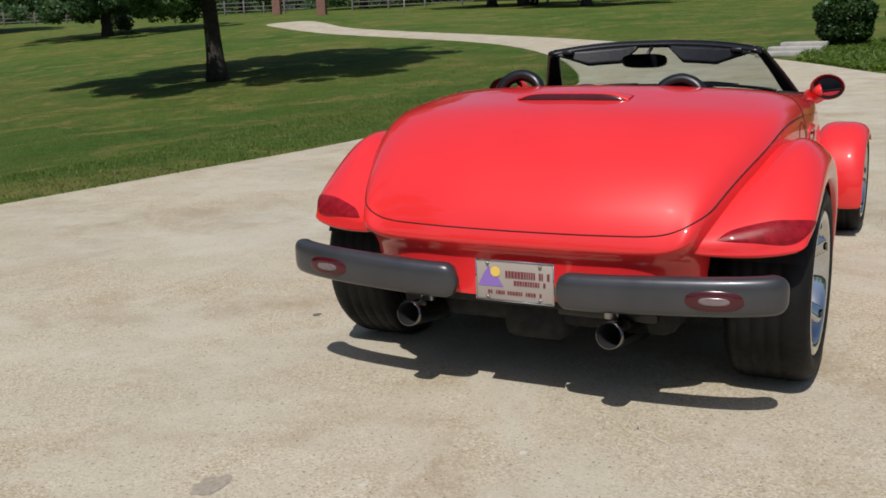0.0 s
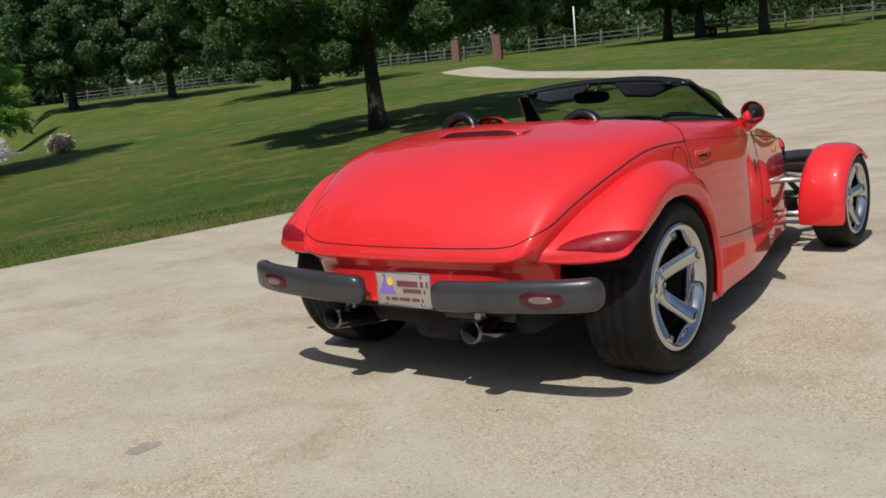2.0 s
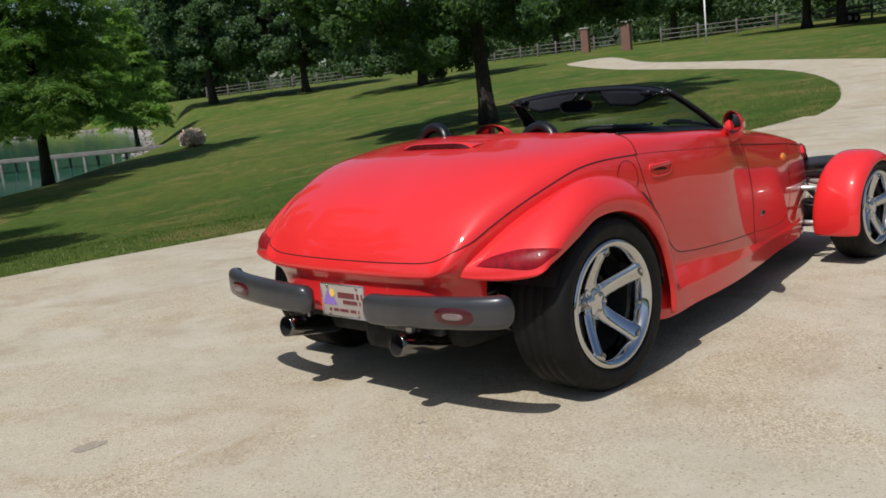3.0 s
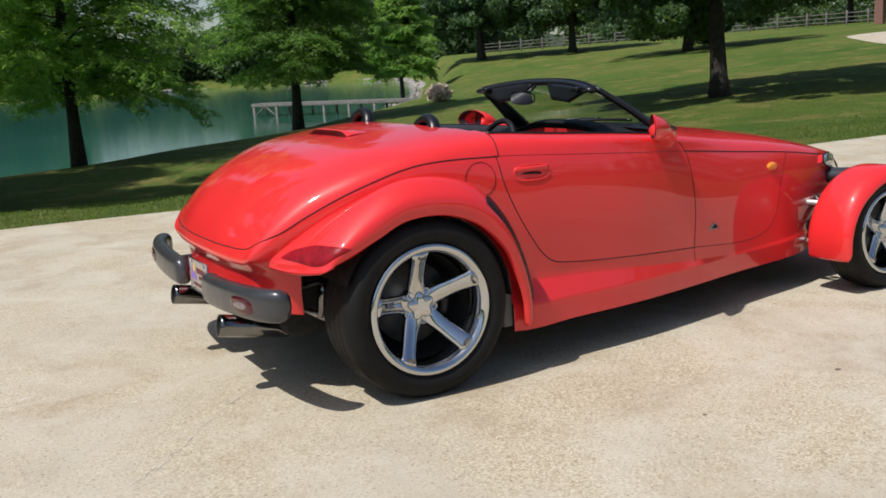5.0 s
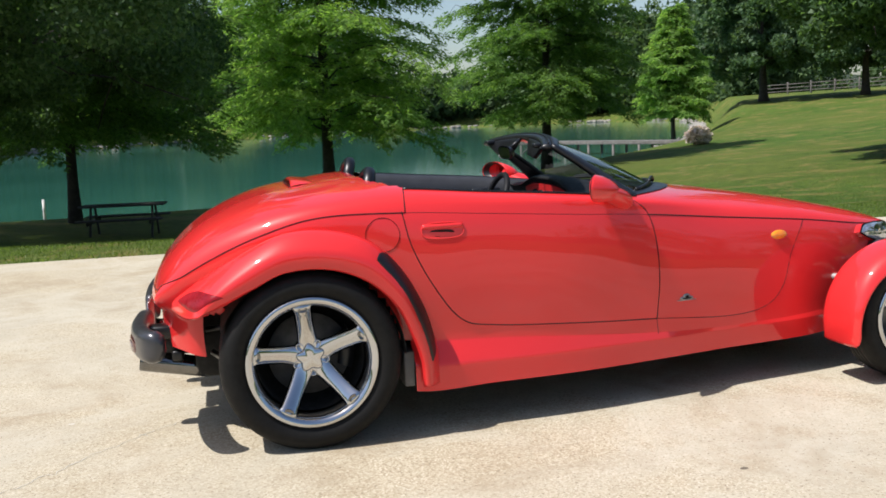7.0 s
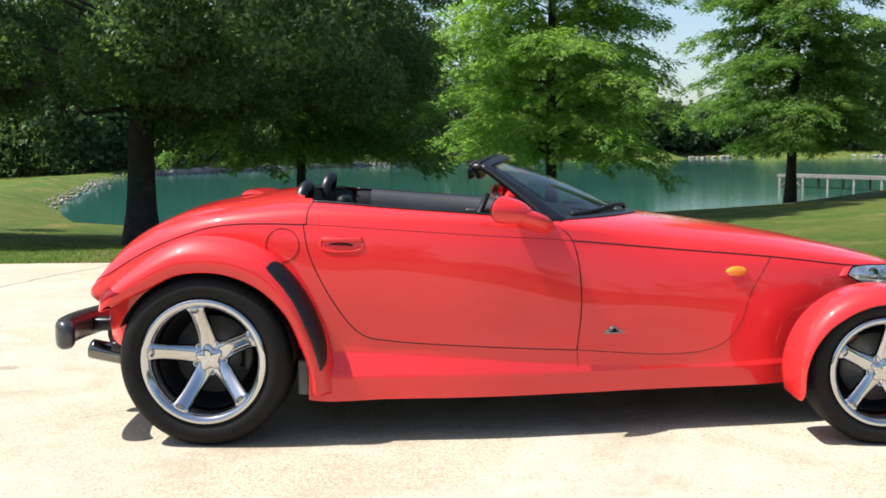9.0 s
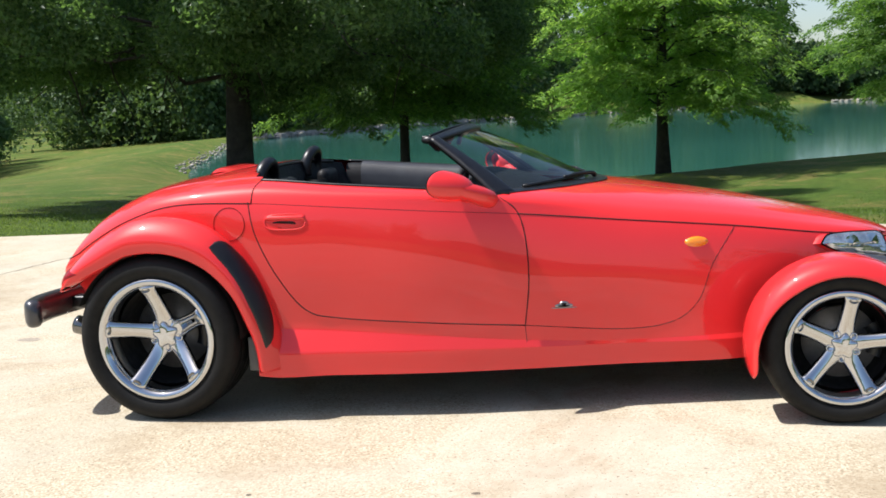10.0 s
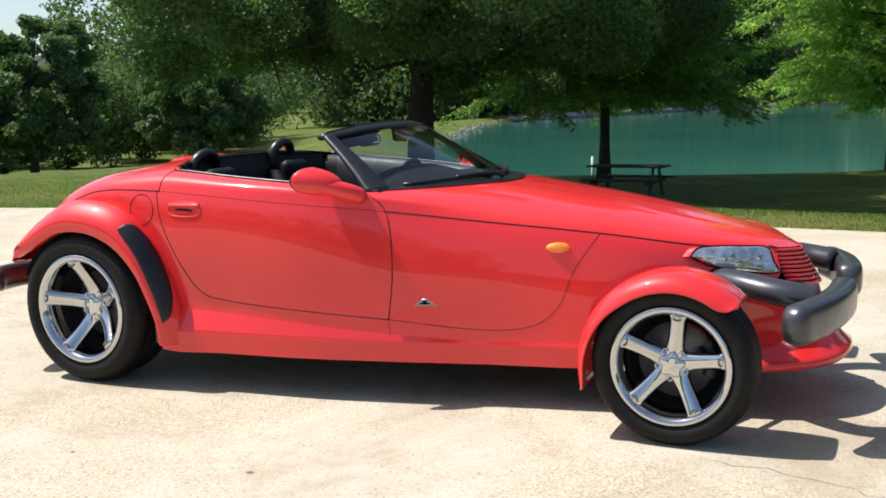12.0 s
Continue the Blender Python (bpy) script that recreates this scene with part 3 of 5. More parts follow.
# woods that close the view all round, as one mass of leaves
rng = np.random.default_rng(77)
cl = []
spots = []
for k in range(1000):
    a = rng.uniform(0, 2 * np.pi)
    d = 135 + 18 * math.sin(3 * a + 1) + rng.uniform(0, 60)
    x, y = 25 + math.cos(a) * d, 80 + math.sin(a) * d * 1.45
    if math.hypot(x - 20, y - 20) > 92 and not 2.36 < math.atan2(y + 4.6, x - 3.7) < 2.55:
        spots.append((x, y))
for k in range(800):
    p = POND[rng.integers(44, 100)]
    out = (p - (20, 110)) / np.linalg.norm(p - (20, 110))
    spots.append(tuple(p + out * rng.uniform(6, 34) + rng.normal(size=2) * 3))
spots = np.array(spots)
spots = np.vstack([spots, np.stack([rng.uniform(98, 150, 150), rng.uniform(-40, 95, 150)], -1)])
spots = spots[(signed(POND, spots[:, 0], spots[:, 1]) > 5) & ~((spots[:, 0] > 12) & (spots[:, 0] < 97) & (spots[:, 1] < 150))]
grounds = land(spots[:, 0], spots[:, 1])
for (x, y), ground_z in zip(spots, grounds):
    h = rng.uniform(15, 29) * (0.4 if 1.27 < math.atan2(y + 5, x) < 1.42 else 1.0)
    z = float(ground_z)
    for j in range(20):
        f = rng.uniform(0.0, 1)
        w = rng.uniform(0.2, 1) ** 0.5 * 3.9 * math.sin(math.pi * min(1, 0.18 + f * 0.80)) + 0.6
        b = rng.uniform(0, 2 * np.pi)
        cl.append((x + math.cos(b) * w, y + math.sin(b) * w, z + 0.4 + f * h))
cl = np.array(cl)
count = 600000
reach = np.hypot(cl[:, 0], cl[:, 1])
pick = rng.choice(len(cl), count, p=reach ** -1.2 / (reach ** -1.2).sum())
off = rng.normal(size=(count, 3)) * (1.0, 1.0, 0.9)
woods = part("far_woods", leaf_cards(cl[pick] + off, 0.0043 * reach[pick][:, None], rng, 1.4, corners=3), FOREST_LEAF, smooth=False)
tagged(woods, "dense green woods closing the view behind the pond", "woods", kind="stuff")

# low wooded ridge on the horizon
ang = np.linspace(0, 2 * np.pi, 361)
crest = 25 + 3.5 * np.sin(5 * ang + 1) + 2.5 * np.sin(13 * ang) + 1.2 * np.sin(41 * ang + 2) + 0.7 * np.sin(97 * ang)
ridge = [np.stack([30 + np.cos(ang) * (380 + k * 30), 100 + np.sin(ang) * (420 + k * 30), -4 + crest * rise], -1) for k, rise in ((0, 0.0), (1, 0.55), (2, 0.85), (3, 1.0), (5, 0.9))]
tagged(part("backdrop", sheet(np.array(ridge)), RIDGE), "low wooded ridge on the horizon", "hills", kind="structure")

# thicket at the near end of the pond, below its bank
centres, spread = [], []
for k in range(120):
    t = rng.uniform()
    x, y = -46 - 26 * rng.uniform() - 6 * t, 22 + 74 * t
    if y > 78:
        x -= 6
    h = rng.uniform(5.0, 12.0) * (0.55 if y + 4.6 < 3.7 - x else 1.0)
    wide = h * rng.uniform(0.28, 0.42)
    for j in range(30):
        d = rng.normal(size=3)
        d /= np.linalg.norm(d)
        q = rng.uniform(0.45, 1.0)
        centres.append((x + d[0] * wide * q, y + d[1] * wide * q, h * (0.5 + 0.48 * d[2] * q)))
        spread.append(0.13 * wide + 0.15)
cl, spread = np.array(centres), np.array(spread)
cl[:, 2] += land(cl[:, 0], cl[:, 1])
pick = rng.integers(0, len(cl), 300000)
tagged(part("thicket", leaf_cards(cl[pick] + rng.normal(size=(300000, 3)) * (spread[pick][:, None] * (1.2, 1.2, 0.8)), 0.24, rng, 1.5, corners=3), FOREST_LEAF, smooth=False), "leafy thicket beyond the bank of the pond", "thicket", kind="stuff")


# ---- the car: front along +x, rear axle above the origin ----
car = thing("roadster_car", "glossy red open roadster with chrome wheels, parked on the concrete drive", "car", (0, 0.02, 0))

# rails of the right-hand half of the shell, tail to nose (x, y outwards, z)
RAIL_TOP = [(-.628, 0, .385), (-.625, 0, .53), (-.660, 0, .598), (-.600, 0, .73), (-.440, 0, .883), (-.20, 0, 1.0), (.06, 0, 1.052), (.34, 0, 1.08),
            (.8, 0, 1.05), (1.2, 0, 1.02), (1.6, 0, .985), (2.0, 0, .938), (2.48, 0, .865), (2.85, 0, .79), (3.12, 0, .722), (3.255, 0, .668)]
RAIL_MID = [(-.623, .22, .385), (-.620, .23, .53), (-.655, .25, .598), (-.592, .27, .735), (-.43, .30, .885), (-.19, .32, .996), (.06, .34, 1.045), (.34, .36, 1.072),
            (.8, .38, 1.05), (1.2, .36, 1.01), (1.6, .33, .975), (2.0, .28, .928), (2.48, .22, .857), (2.85, .17, .784), (3.11, .11, .72), (3.22, .09, .674)]
RAIL_BELT = [(-.60, .39, .385), (-.60, .43, .53), (-.630, .49, .600), (-.552, .535, .735), (-.402, .585, .862), (-.175, .63, .968), (.06, .66, 1.015), (.40, .70, 1.036),
             (.8, .722, 1.006), (1.2, .708, .975), (1.6, .622, .933), (2.0, .495, .886), (2.48, .39, .826), (2.85, .30, .763), (3.09, .20, .714), (3.18, .165, .682)]
RAIL_CREASE = [(-.54, .53, .385), (-.55, .56, .53), (-.606, .60, .612), (-.52, .645, .70), (-.37, .70, .79), (-.17, .765, .88), (.07, .80, .943), (.42, .81, .945),
               (.8, .806, .92), (1.2, .772, .89), (1.6, .677, .857), (2.0, .582, .814), (2.49, .475, .764), (2.85, .385, .716), (3.08, .27, .69), (3.145, .22, .686)]
RAIL_SIDE = [(-.425, .62, .36), (-.43, .63, .48), (-.42, .64, .56), (-.38, .655, .60), (-.27, .70, .65), (-.12, .74, .69), (.08, .79, .71), (.42, .835, .69),
             (.8, .828, .67), (1.2, .797, .65), (1.6, .712, .62), (2.0, .628, .60), (2.5, .51, .57), (2.85, .42, .55), (3.08, .31, .55), (3.20, .25, .55)]
RAIL_LOW = [(-.25, .56, .36), (-.27, .58, .42), (-.28, .60, .46), (-.25, .62, .48), (-.18, .64, .48), (-.08, .68, .47), (.10, .74, .44), (.42, .818, .402),
            (.8, .814, .386), (1.2, .789, .355), (1.6, .722, .318), (2.0, .638, .298), (2.5, .532, .305), (2.84, .425, .34), (3.10, .31, .40), (3.25, .25, .42)]
RAIL_LEDGE = [(-.2, .56, .35), (-.22, .58, .40), (-.23, .60, .42), (-.2, .62, .42), (-.15, .64, .42), (-.05, .68, .40), (.15, .75, .36), (.43, .868, .30),
              (.8, .848, .29), (1.2, .807, .287), (1.6, .731, .283), (2.0, .640, .28), (2.5, .54, .28), (2.82, .43, .30), (3.10, .32, .33), (3.26, .26, .33)]
RAIL_FOOT = [(-.2, .55, .34), (-.22, .57, .38), (-.23, .59, .38), (-.2, .61, .38), (-.15, .63, .38), (-.05, .67, .36), (.15, .75, .28), (.43, .868, .19),
             (.8, .848, .19), (1.2, .807, .19), (1.6, .729, .19), (2.0, .637, .19), (2.5, .535, .19), (2.8, .42, .21), (3.10, .31, .24), (3.25, .25, .25)]
RAILS = [RAIL_TOP, RAIL_MID, RAIL_BELT, RAIL_CREASE, RAIL_SIDE, RAIL_LOW, RAIL_LEDGE, RAIL_FOOT]
NU, PER = 330, 8
rails = np.array([spline([(x, y + 0.02 * min(1, y / 0.5), z) for x, y, z in r], NU) for r in RAILS])            # rail, station, xyz


def across(pts):
    """One cross-section, rounded over the top and side, with firm edges at the sill."""
    top = spline(pts[:6], 5 * PER + 1)
    low = np.concatenate([pts[5] + (pts[6] - pts[5]) * t for t in np.linspace(0, 1, PER + 1)[1:, None]]).reshape(-1, 3)
    foot = np.concatenate([pts[6] + (pts[7] - pts[6]) * t for t in np.linspace(0, 1, PER + 1)[1:, None]]).reshape(-1, 3)
    return np.vstack([top, low, foot])


shell = np.array([across(rails[:, k]) for k in range(NU)])   # station, across, xyz
NV = shell.shape[1]
du, dv = np.gradient(shell, axis=0), np.gradient(shell, axis=1)
shell_n = np.cross(du, dv)
shell_n /= np.linalg.norm(shell_n, axis=2)[..., None] + 1e-12
if shell_n[200, 4 * PER, 1] < 0:
    shell_n = -shell_n
shell_n[:, 0, 1] = 0
shell_n[:, 0] /= np.linalg.norm(shell_n[:, 0], axis=1)[:, None]

side_pts = shell[:, 2 * PER:5 * PER + 4].reshape(-1, 3)
side_nrm = shell_n[:, 2 * PER:5 * PER + 4].reshape(-1, 3)


def on_side(x, z, out=0.0):
    """The point of the body's right side at (x, z), pushed outwards."""
    d = (side_pts[:, 0] - x) ** 2 + (side_pts[:, 2] - z) ** 2
    near = np.argpartition(d, 5)[:5]
    w = 1 / (d[near] + 1e-6)
    y = (side_pts[near, 1] * w).sum() / w.sum()
    n = (side_nrm[near] * w[:, None]).sum(0)
    n /= np.linalg.norm(n)
    return np.array([x, y, z]) + n * out, n


top_pts = shell[:, : 3 * PER].reshape(-1, 3)


def on_top(x, y, out=0.0):
    """The point of the body's upper surface over (x, y)."""
    d = (top_pts[:, 0] - x) ** 2 + (top_pts[:, 1] - abs(y)) ** 2
    near = np.argpartition(d, 4)[:4]
    w = 1 / (d[near] + 1e-6)
    return np.array([x, y, (top_pts[near, 2] * w).sum() / w.sum() + out])


def right(piece):
    return flipped(piece)


def shell_part(name, keep, parent, label=""):
    """Builds the faces of the shell picked by keep(station, column) on both sides or one, with the normals of the whole."""
    out = []
    for side in ("R", "L"):
        g, nrm = shell.copy(), shell_n.copy()
        if side == "R":
            g[..., 1] *= -1
            nrm[..., 1] *= -1
        v, n = g.reshape(-1, 3), nrm.reshape(-1, 3)
        faces = []
        for i, j in keep[side]:
            a, b, c, d = i * NV + j, i * NV + j + 1, (i + 1) * NV + j + 1, (i + 1) * NV + j
            faces.append([a, b, c, d] if side == "R" else [a, d, c, b])
        out.append((v, n, faces))
    verts = np.vstack([o[0] for o in out])
    norms = np.vstack([o[1] for o in out])
    faces = out[0][2] + [[k + len(out[0][0]) for k in f] for f in out[1][2]]
    used = sorted({k for f in faces for k in f})
    to = {k: n for n, k in enumerate(used)}
    ob = part(name, (verts[used], [[to[k] for k in f] for f in faces]), RED, parent, label)
    ob.data.normals_split_custom_set_from_vertices([tuple(n) for n in norms[used]])
    return ob


DOOR_LINE = spline([(.415, .95), (.45, .80), (.54, .62), (.655, .475), (.80, .437), (1.16, .41), (1.60, .38)], 60)
DOOR_FRONT = spline([(1.60, .38), (1.62, .57), (1.61, .75), (1.575, .87), (1.50, .935)], 30)
PANEL_LINE = spline([(2.498, .766), (2.40, .61), (2.335, .45), (2.22, .365), (2.0, .345), (1.60, .38)], 50)
door_poly = np.vstack([DOOR_LINE, DOOR_FRONT[1:], [(1.45, 1.1), (.44, 1.1)]])
cells = {"door": [], "door_left": [], "hood": [], "deck_lid": [], "body": []}
mid_u = 0.25 * (shell[:-1, :-1] + shell[1:, :-1] + shell[:-1, 1:] + shell[1:, 1:])
inside_door = signed(door_poly, mid_u[..., 0], mid_u[..., 2]) < 0
for i in range(NU - 1):
    for j in range(NV - 1):
        x, y, z = mid_u[i, j]
        if j < 2 * PER:
            back = 0.30 + 0.14 * (y / 0.69) ** 4
            cowl = 1.885 - 0.385 * (y / 0.66) ** 2
            if back < x < cowl:
                continue
        if j >= 3 * PER and math.hypot(x, z - 0.37) < 0.388:
            continue
        if j >= 5 * PER and x < 0.43:
            continue
        if j >= 4 * PER and x < -0.12 and z < 0.545:
            continue
        if j < 3 * PER and x > 1.55:
            cells["hood"].append((i, j))
        elif j < 3 * PER and x < 0.5 and (z > 0.645 or x > -0.3) and not (inside_door[i, j] and j >= 2 * PER):
            cells["deck_lid"].append((i, j))
        elif 2 * PER <= j < 5 * PER + 2 and inside_door[i, j]:
            cells["door"].append((i, j))
        else:
            cells["body"].append((i, j))
body = shell_part("body", {"R": cells["body"], "L": cells["body"]}, car)
hood = shell_part("hood", {"R": cells["hood"], "L": cells["hood"]}, car)
deck_lid = shell_part("deck_lid", {"R": cells["deck_lid"], "L": cells["deck_lid"]}, car)
door_right = shell_part("door", {"R": cells["door"], "L": []}, car)
door_left = shell_part("door", {"R": [], "L": cells["door"]}, car)


def seam(xz, r=0.0030):
    return tube(np.array([on_side(x, z, -r * 0.4)[0] for x, z in xz]), r, 6)


def rail_seam(k, lo, hi, r=0.0030):
    line = rails[k]
    line = line[(line[:, 0] > lo) & (line[:, 0] < hi) & (line[:, 2] > 0.64)]
    return tube(line, r, 5)


def shell_at(i, j):
    a, b = int(i), int(min(j, NV - 2))
    f, g = i - a, j - b
    return (shell[a, b] * (1 - f) + shell[a + 1, b] * f) * (1 - g) + (shell[a, b + 1] * (1 - f) + shell[a + 1, b + 1] * f) * g


i_low = int(np.abs(shell[:60, 0, 2] - 0.636).argmin())
i_end = int(np.abs(rails[3][:, 0] - 0.42).argmin())
lid_path = [(i_low, j) for j in np.linspace(0, 3 * PER - 11, 20)]
lid_path += [(i_low + 22 * (1 - math.cos(a)), 3 * PER - 11 + 11 * math.sin(a)) for a in np.linspace(0, math.pi / 2, 16)[1:]]
lid_path += [(i, 3 * PER) for i in np.linspace(i_low + 22, i_end, 90)[1:]]
lid_low = np.array([shell_at(i, j) for i, j in lid_path])
SEAM = simple("shaded_red_gap", (0.018, 0.002, 0.002), (0.028, 0.003, 0.003), 0.9)
seams = [seam(DOOR_LINE), seam(DOOR_FRONT), seam(PANEL_LINE, 0.0018), seam([(1.60, .38), (1.605, .30), (1.60, .20)], 0.0012),
         rail_seam(3, 0.42, 1.58, 0.0010), rail_seam(3, 1.57, 3.15), tube(lid_low, 0.0026, 6),
         tube(np.array([[np.interp(0.43 + 0.0002 * (j - 24) ** 2, shell[60:200, j, 0], shell[60:200, j, c]) for c in range(3)] for j in range(2 * PER, 3 * PER + 1)]), 0.0028, 5)]
for s in seams:
    part("panel_gap", s, SEAM, body)
    part("panel_gap", right(s), SEAM, body)

# wheels wells, floor and everything dark beneath
# the 1.0 m wide rear block is added to close the car's ground shadow
floor_pan = joined(block((3.3, 1.02, 0.14), (1.25, 0, 0.30), 0.03), block((0.75, 1.1, 0.36), (-0.10, 0, 0.42), 0.05), block((0.9, 0.42, 0.26), (2.85, 0, 0.42), 0.05),
                   block((0.26, 0.26, 0.20), (-0.36, -0.02, 0.28), 0.05), block((0.34, 1.0, 0.12), (-0.44, 0, 0.40), 0.05), block((1.1, 1.3, 0.1), (0.95, 0, 0.26), 0.02))
part("underbody", floor_pan, UNDER, car, "dark underbody and mechanical parts")


# ---- fenders ----
def fender_grid(rail_list, n_along, n_across):
    r = np.array([spline([(x, y + 0.022, z) for x, y, z in k], n_along) for k in rail_list])
    return np.array([spline(r[:, i], n_across) for i in range(n_along)])


FEND_IN = [(-.575, .545, .592), (-.545, .57, .63), (-.34, .61, .735), (-.10, .66, .815), (.09, .68, .83), (.25, .70, .79), (.37, .72, .70), (.46, .75, .55), (.52, .78, .38), (.535, .80, .22)]
FEND_VALE = [(-.545, .64, .572), (-.512, .665, .63), (-.34, .70, .755), (-.10, .745, .85), (.09, .765, .865), (.25, .785, .82), (.38, .80, .715), (.475, .82, .56), (.535, .835, .38), (.545, .845, .22)]
FEND_CROWN = [(-.50, .80, .568), (-.455, .83, .655), (-.30, .85, .785), (-.10, .868, .885), (.09, .872, .893), (.26, .875, .84), (.375, .88, .725), (.462, .882, .565), (.515, .885, .38), (.525, .885, .22)]
FEND_OUT = [(-.445, .925, .585), (-.39, .945, .66), (-.27, .95, .745), (-.10, .952, .825), (.09, .953, .828), (.25, .952, .775), (.375, .948, .65), (.445, .94, .50), (.485, .93, .36), (.495, .92, .22)]
FEND_LIP = [(-.405, .945, .612), (-.335, .957, .650), (-.225, .960, .70), (-.09, .960, .757), (.085, .960, .760), (.245, .958, .70), (.365, .955, .585), (.43, .945, .45), (.468, .935, .33), (.475, .925, .22)]
FEND_BACK = [(-.39, .93, .61), (-.318, .94, .64), (-.215, .94, .69), (-.09, .94, .745), (.08, .94, .748), (.235, .94, .69), (.352, .938, .578), (.415, .93, .445), (.452, .92, .33), (.46, .91, .22)]
FEND = [FEND_IN, FEND_VALE, FEND_CROWN, FEND_OUT, FEND_LIP, FEND_BACK]
fg = fender_grid(FEND, 90, 40)
tail_under = np.stack([fg[0, :24] * (1 - t) + (fg[0, :24] + (0.05, -0.0, 0.015)) * t for t in (0, 0.5, 1)])
rear_fender = joined(sheet(fg), sheet(tail_under))
for side, piece in (("R", right(rear_fender)), ("L", rear_fender)):
    fender = part("rear_fender", piece, RED, car)
    sol = fender.modifiers.new("thickness", "SOLIDIFY")
    sol.thickness, sol.offset = 0.006, 0

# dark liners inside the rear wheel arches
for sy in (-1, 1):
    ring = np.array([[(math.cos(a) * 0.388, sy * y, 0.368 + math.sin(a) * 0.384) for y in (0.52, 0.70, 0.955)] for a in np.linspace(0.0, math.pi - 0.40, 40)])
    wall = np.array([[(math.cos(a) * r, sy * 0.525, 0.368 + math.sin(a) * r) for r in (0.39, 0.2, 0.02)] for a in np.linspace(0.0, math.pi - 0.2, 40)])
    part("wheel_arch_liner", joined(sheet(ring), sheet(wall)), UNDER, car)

# taillamps set into the rear of the fenders


def lamp_lens(tip, top_in, top_out, low, out):
    """A lens laid on the fender inside four corners (x, y, z), with a pointed inner end."""
    full = fender_grid(FEND, 361, 161)
    nrm = np.cross(np.gradient(full, axis=0), np.gradient(full, axis=1))
    nrm /= np.linalg.norm(nrm, axis=2)[..., None] + 1e-12
    nrm *= 1 if nrm[180, 60, 2] > 0 else -1
    at = [np.unravel_index(((full[:140] - np.array(c)) ** 2).sum(2).argmin(), (140, 161)) for c in (tip, top_in, top_out, low)]
    tip, top_in, top_out, low = [np.array(k, float) for k in at]
    upper = spline([tip, tip * 0.15 + top_in * 0.85 + (0.4, 0), top_in * 0.72 + top_out * 0.28 + (1.2, 0), (top_in + top_out) / 2 + (0.6, 0), top_out], 30)
    lower = spline([tip, tip * 0.6 + low * 0.4 - (1.5, 0), low, low * 0.45 + top_out * 0.55 + (0, 2.0), top_out], 30)
    rows = []
    for k in range(30):
        row = []
        for q in np.linspace(0, 1, 12):
            i, j = np.clip(lower[k] * (1 - q) + upper[k] * q, 0, (360, 160))
            i0, j0 = int(min(i, 359)), int(min(j, 159))
            fi, fj = i - i0, j - j0
            p = (full[i0, j0] * (1 - fi) + full[i0 + 1, j0] * fi) * (1 - fj) + (full[i0, j0 + 1] * (1 - fi) + full[i0 + 1, j0 + 1] * fi) * fj
            edge = min(1, 5 * min(q, 1 - q), 6 * min(k, 29 - k) / 29)
            row.append(p + nrm[i0, j0] * (out * edge + 0.0036))
        rows.append(row)
    return sheet(np.array(rows))


lamp_piece = lamp_lens((-.520, .690, .618), (-.495, .745, .672), (-.335, .970, .668), (-.425, .915, .600), 0.003)
for piece in (right(lamp_piece), lamp_piece):
    part("tail_lamp", piece, LENS_RED, car, "dark red tail lamp lens")

# black stone guard on the front slope of each rear fender
full_f = fender_grid(FEND, 361, 161)
nrm_f = np.cross(np.gradient(full_f, axis=0), np.gradient(full_f, axis=1))
nrm_f /= np.linalg.norm(nrm_f, axis=2)[..., None] + 1e-12
nrm_f *= 1 if nrm_f[180, 60, 2] > 0 else -1
rows = []
for s in np.linspace(0, 1, 40):
    i = int((0.578 + 0.340 * s) * 360)
    wide = (1 - abs(2 * s - 1) ** 2.6) ** 0.55
    lo = 0.555 - 0.335 * wide * (0.7 + 0.3 * s)
    hi = 0.565 + 0.055 * wide
    rows.append([full_f[i, int((lo + (hi - lo) * q) * 160)] + nrm_f[i, int((lo + (hi - lo) * q) * 160)] * (0.010 * (1 - abs(2 * q - 1) ** 6) - 0.001) for q in np.linspace(0, 1, 12)])
guard = sheet(np.array(rows))
for piece in (right(guard), guard):
    part("stone_guard", piece, BLACK, car, "matt black rubber stone guard")

# front cycle fenders over the wheels
FX, FZ = 2.878, 0.317
rows = []
for t in np.linspace(0, 1, 80):
    ang = radians(199.5 - 155 * t)
    arc = 155 * math.pi / 180 * 0.34
    end = min(t * arc / 0.055, (1 - t) * arc / 0.075, 1)
    corner = math.sqrt(max(0.0, 1 - (1 - end) ** 2))
    crown = float(np.interp(t, (0, 0.25, 0.55, 1), (0.374, 0.364, 0.353, 0.352)))
    lip = crown - 0.006 - (0.060 * (0.35 + 0.65 * min(1, t * 2.2)) * corner)
    row = []
    for s in np.sin(np.linspace(-1, 1, 31) * math.pi / 2):
        r = lip + (crown - lip) * (1 - abs(s) ** 3.6) ** 0.6
        row.append((FX + math.cos(ang) * r, 0.766 + s * 0.140 * (0.88 + 0.12 * corner), FZ + math.sin(ang) * r))
    rows.append(row)
cycle = sheet(np.array(rows))
for piece in (right(cycle), cycle):
    f = part("front_fender", piece, RED, car)
    sol = f.modifiers.new("thickness", "SOLIDIFY")
    sol.thickness, sol.offset = 0.012, 0


